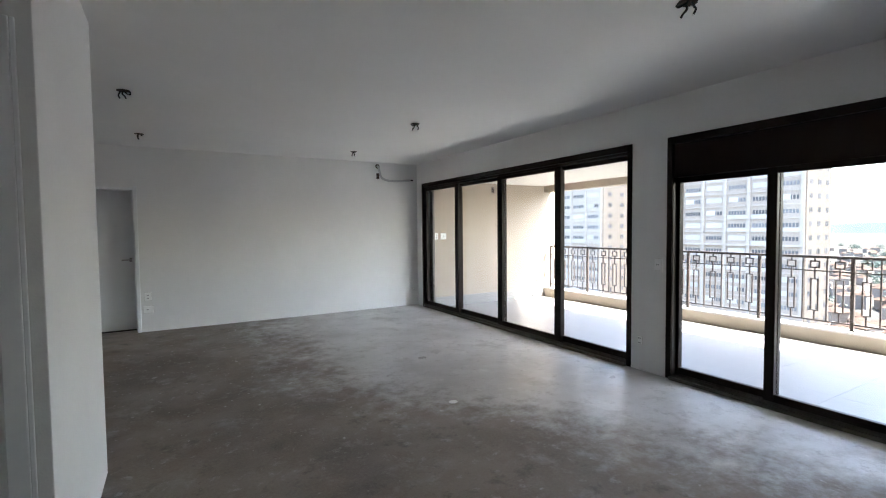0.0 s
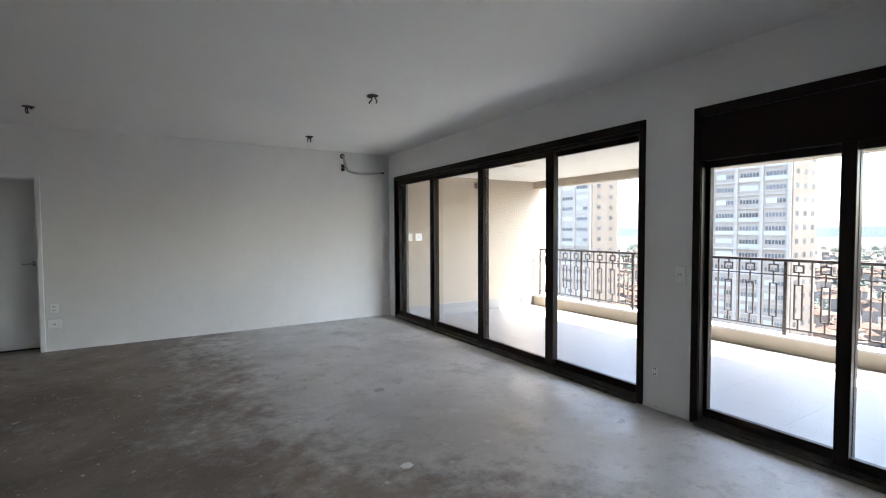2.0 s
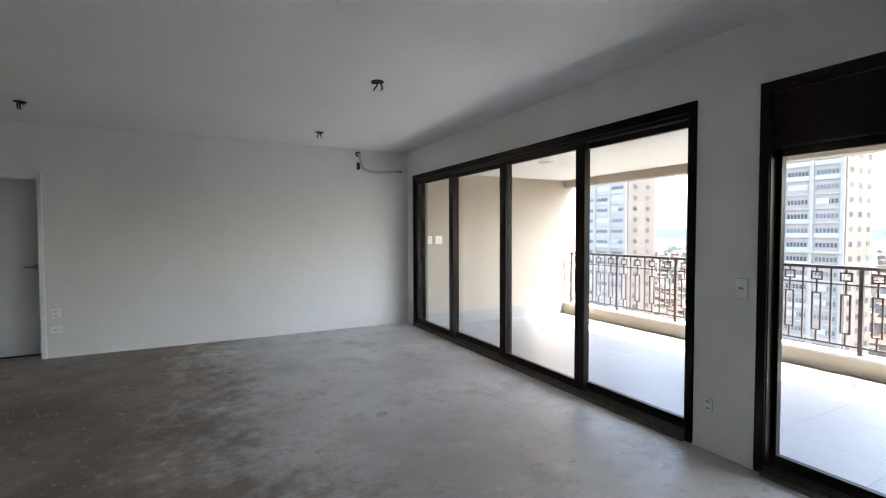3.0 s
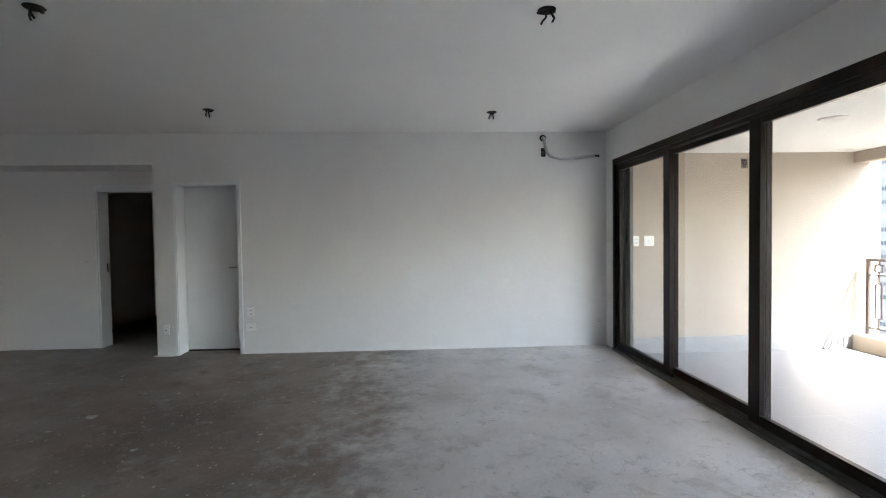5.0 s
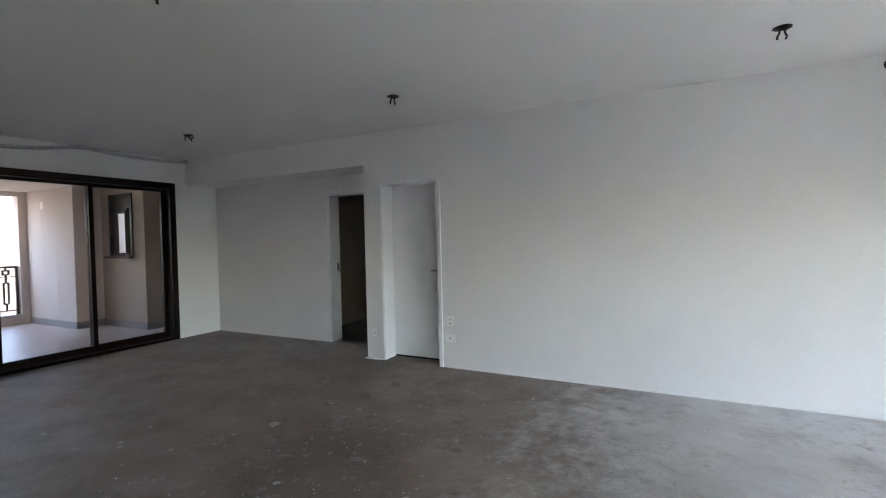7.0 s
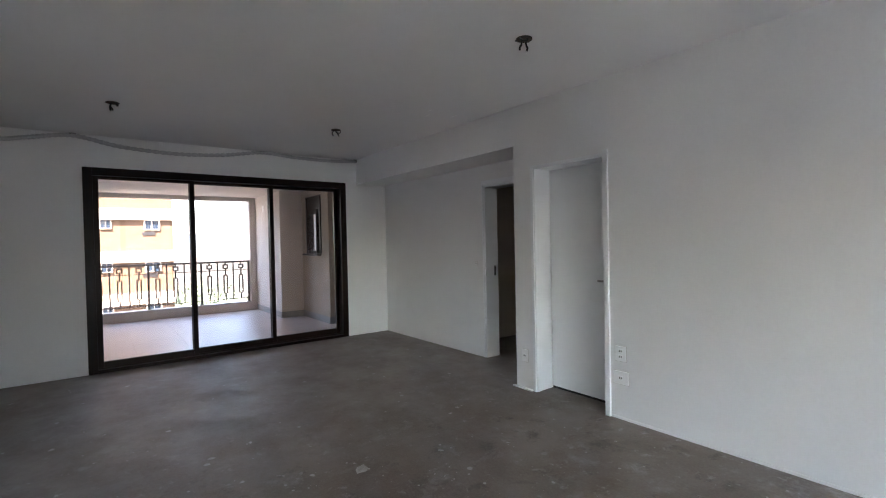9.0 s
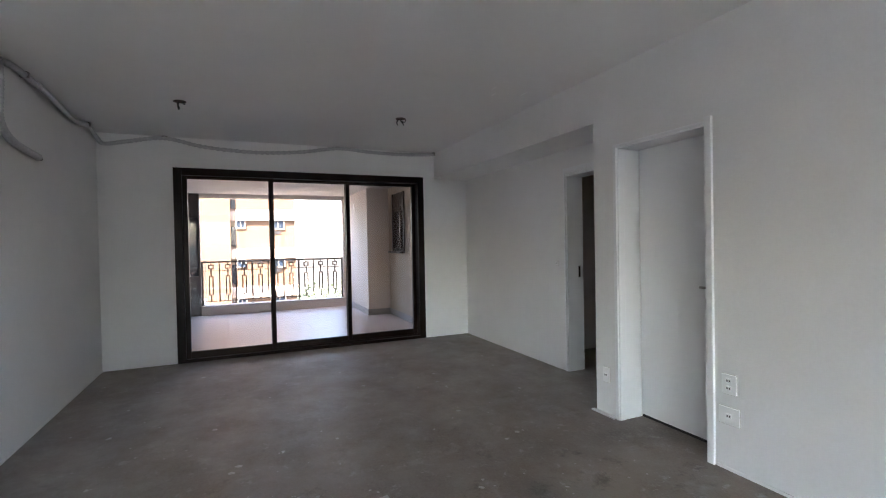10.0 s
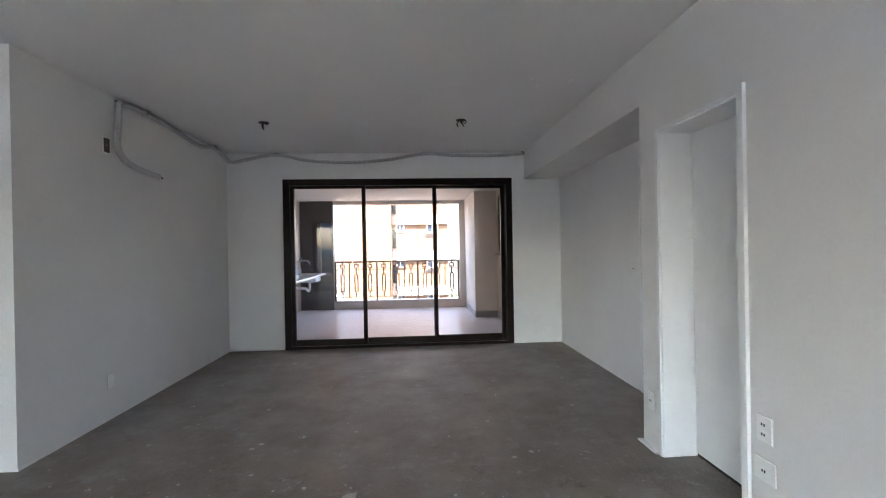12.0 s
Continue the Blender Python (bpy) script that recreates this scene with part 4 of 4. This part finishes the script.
def brick_block():
    o = tagged(new("brick_building"), "orange brick apartment building with white slab bands", "apartment building")
    o.location = (-36, 0, 0)
    y0, y1, storey = 1.0, 9.6, 2.87
    z0 = 0.81 - storey * 9
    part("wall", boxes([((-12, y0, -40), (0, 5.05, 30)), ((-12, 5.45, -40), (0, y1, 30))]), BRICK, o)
    part("recess_wall", box((-12, 5.05, -40), (-1.2, 5.45, 30)), FACADE_GREY, o, "grey wall in the recess")
    part("expansion_joint", box((0, 1.9, -40), (0.012, 1.95, 30)), FACADE_GREY, o, "thin grey joint in the brick face")
    me = mesh_with("window", box((-0.05, -0.5, 0), (0.03, 0.5, 1.1)), BLUE_GLASS)
    slim = mesh_with("window", box((-0.05, -0.18, 0), (0.06, 0.18, 1.5)), BLUE_GLASS)
    frame_me = mesh_with("window_frame", boxes([((-0.02, -0.58, -0.08), (0.09, -0.5, 1.18)), ((-0.02, 0.5, -0.08), (0.09, 0.58, 1.18)), ((-0.02, -0.5, -0.08), (0.09, 0.5, 0)), ((-0.02, -0.5, 1.1), (0.09, 0.5, 1.18)), ((-0.02, -0.02, 0), (0.08, 0.02, 1.1))]), FACADE_WHITE)
    vent = mesh_with("vent", boxes([((0.0, -0.4, -0.08), (0.05, 0.4, -0.03)), ((0.0, -0.4, 0.0), (0.05, 0.4, 0.05)), ((0.0, -0.4, 0.08), (0.05, 0.4, 0.13))]), BLACK)
    for f in range(18):
        z = z0 + storey * f
        part("slab_band", boxes([((-12, 5.45, z - 0.37), (0.18, y1 + 0.1, z + 0.37)), ((-1.2, 5.05, z - 0.37), (-0.4, 5.45, z + 0.37))], 0), FACADE_WHITE, o)
        for name, mm, y, dz, sc in (("window", me, 5.75, -0.95, (1, 0.55, 0.5)), ("window_frame", frame_me, 5.75, -0.95, (1, 0.55, 0.5)),
                                    ("window", me, 8.35, -1.02, (1, 0.8, 0.55)), ("window_frame", frame_me, 8.35, -1.02, (1, 0.8, 0.55)),
                                    ("vent", vent, 8.15, -1.32, (1, 1, 1)), ("window", slim, 5.25, -2.3, (1, 1, 1))):
            q = new(name, mm)
            q.parent, q.location, q.scale = o, (-1.15 if mm == slim else 0, y, z + dz), sc
    part("parapet", box((-12.2, y0 - 0.2, 30), (0.2, y1 + 0.2, 31)), FACADE_WHITE, o)
    return o


brick_block()


# ---- plaster crumbs on the floor ----
def chip_mesh(g, size):
    n = g.randint(5, 8)
    ring = [(size * g.uniform(0.5, 1.0) * math.cos(2 * math.pi * k / n), size * g.uniform(0.4, 0.9) * math.sin(2 * math.pi * k / n)) for k in range(n)]
    top = [(0.6 * x, 0.6 * y, size * g.uniform(0.12, 0.3)) for x, y in ring]
    return [(x, y, 0.0) for x, y in ring] + top, n


g = random.Random(21)
verts, faces = [], []
for k in range(460):
    if k % 3:
        x, y = g.gauss(-0.15, 0.6), g.gauss(6.0, 0.95)
    else:
        x, y = g.uniform(-4.3, 1.6), g.uniform(3.2, 8.2)
    if not (-4.7 < x < 4 and 0.5 < y < 8.3) or (x < -0.2 and y < 4.4):
        continue
    v, n = chip_mesh(g, 0.004 + 0.011 * g.random() ** 2)
    t, b = g.uniform(0, 6.28), len(verts)
    verts += [(x + p[0] * math.cos(t) - p[1] * math.sin(t), y + p[0] * math.sin(t) + p[1] * math.cos(t), p[2] + 0.0005) for p in v]
    faces += [[b + i, b + (i + 1) % n, b + n + (i + 1) % n, b + n + i] for i in range(n)] + [[b + n + i for i in range(n)]]
me = bpy.data.meshes.new("plaster_crumbs")
me.from_pydata(verts, [], faces)
CRUMB = material("dry_plaster", (0.47, 0.45, 0.42), 0.95, grain=0.2, grain_scale=200)
me.materials.append(CRUMB)
tagged(new("plaster_crumbs", me), "pale plaster crumbs scattered over the bare floor", "crumbs", kind="stuff")


def lone_chip(x, y, size, turn, label, mat=None):
    v, n = chip_mesh(g, size)
    me = bpy.data.meshes.new("plaster_chip")
    me.from_pydata([(p[0], p[1], p[2] * 0.4) for p in v], [], [[i, (i + 1) % n, n + (i + 1) % n, n + i] for i in range(n)] + [[n + i for i in range(n)], list(range(n))[::-1]])
    me.materials.append(mat or CRUMB)
    o = tagged(new("plaster_chip", me), label, "plaster chip", "plaster chips")
    o.location, o.rotation_euler = (x, y, 0.0005), (0, 0, turn)
    return o


for x, y, size, turn in ((-0.91, 6.39, 0.075, 0.3), (-2.98, 6.79, 0.03, 1.0), (-1.61, 5.63, 0.028, 2.0), (-2.42, 5.50, 0.028, 0.5), (-1.69, 5.67, 0.03, 1.4),
                         (-1.84, 6.32, 0.022, 0.2), (-1.95, 7.34, 0.028, 2.4), (-1.37, 7.54, 0.03, 1.1), (-0.80, 6.94, 0.028, 0.8), (-0.19, 5.75, 0.03, 1.9), (-0.48, 6.93, 0.024, 2.7)):
    lone_chip(x, y, size, turn, "pale chip of dry plaster lying on the bare floor")
lone_chip(2.04, 3.60, 0.06, 0.7, "torn white paper scrap lying on the floor", PLASTIC)

setting("kerb_balcony_corner", box((-10.85, 3.0, -0.2), (WX - 0.2, 4.95, 0.17)), BEIGE_GREY, "rendered corner ledge outside the dark wall", "kerb")
railing("railing", (-10.7, 3.05, 0), radians(90), 2, 0.945, 3, 0.17, 1.10, "dark iron railing on the outer corner ledge", s=0.011)


def flush_light(x, y, z, label):
    o = thing("ceiling_light", (x, y, z), label, "ceiling light", "balcony ceiling lights")
    part("trim_ring", cyl((0, 0, -0.012), (0, 0, 0), 0.10, 24, 0.105), BALC_CEIL, o)
    part("cover", cyl((0, 0, -0.02), (0, 0, -0.012), 0.07, 24, 0.085), STONE, o)
    return o


flush_light(5.31, 6.35, EC, "small round white unlit light on the balcony ceiling")
flush_light(-6.88, 7.29, WC, "small round white unlit light on the side balcony ceiling")
for x, y, size in ((-2.02, 8.08, 0.05), (-2.13, 7.83, 0.04), (-1.98, 7.75, 0.035)):
    v, n = chip_mesh(g, size)
    me = bpy.data.meshes.new("plaster_patch")
    me.from_pydata([(p[0] * 1.6, p[1] * 0.4, -p[2] * 0.1) for p in v], [], [[i, (i + 1) % n, n + (i + 1) % n, n + i] for i in range(n)] + [[n + i for i in range(n)]])
    me.materials.append(PLASTIC)
    o = tagged(new("plaster_patch", me), "small white filler patch on the ceiling", "filler patch", "ceiling patches")
    o.location = (x, y, H)


def torn_plaster(at, size, flat, label):
    """A ragged dark scar where conduit leaves the plaster; flat: on the ceiling, else on the side wall."""
    v, n = chip_mesh(g, size)
    me = bpy.data.meshes.new("plaster_scar")
    put = (lambda p: (p[0] * 1.5, p[1], -0.002 - 0.1 * p[2])) if flat else (lambda p: (p[0] * 1.5, 0.002 + 0.1 * p[2], p[1]))
    me.from_pydata([put(p) for p in v], [], [[i, (i + 1) % n, n + (i + 1) % n, n + i] for i in range(n)] + [[n + i for i in range(n)]])
    me.materials.append(SCAR)
    o = tagged(new("plaster_scar", me), label, "plaster scar", "plaster scars")
    o.location = at
    return o


SCAR = material("torn_plaster", (0.20, 0.185, 0.165), 0.95, grain=0.5, grain_scale=90, stain=0.3, stain_scale=12)
torn_plaster((-2.50, YS, 2.685), 0.035, False, "ragged torn plaster where the conduit leaves the wall")
torn_plaster((-2.86, YS + 0.05, H), 0.04, True, "ragged torn plaster on the ceiling beside the conduit")
torn_plaster((-4.39, YS + 0.05, H), 0.035, True, "ragged torn plaster on the ceiling at the corner")
torn_plaster((XW + 0.05, 8.34, H), 0.03, True, "ragged torn plaster where the conduit ends")
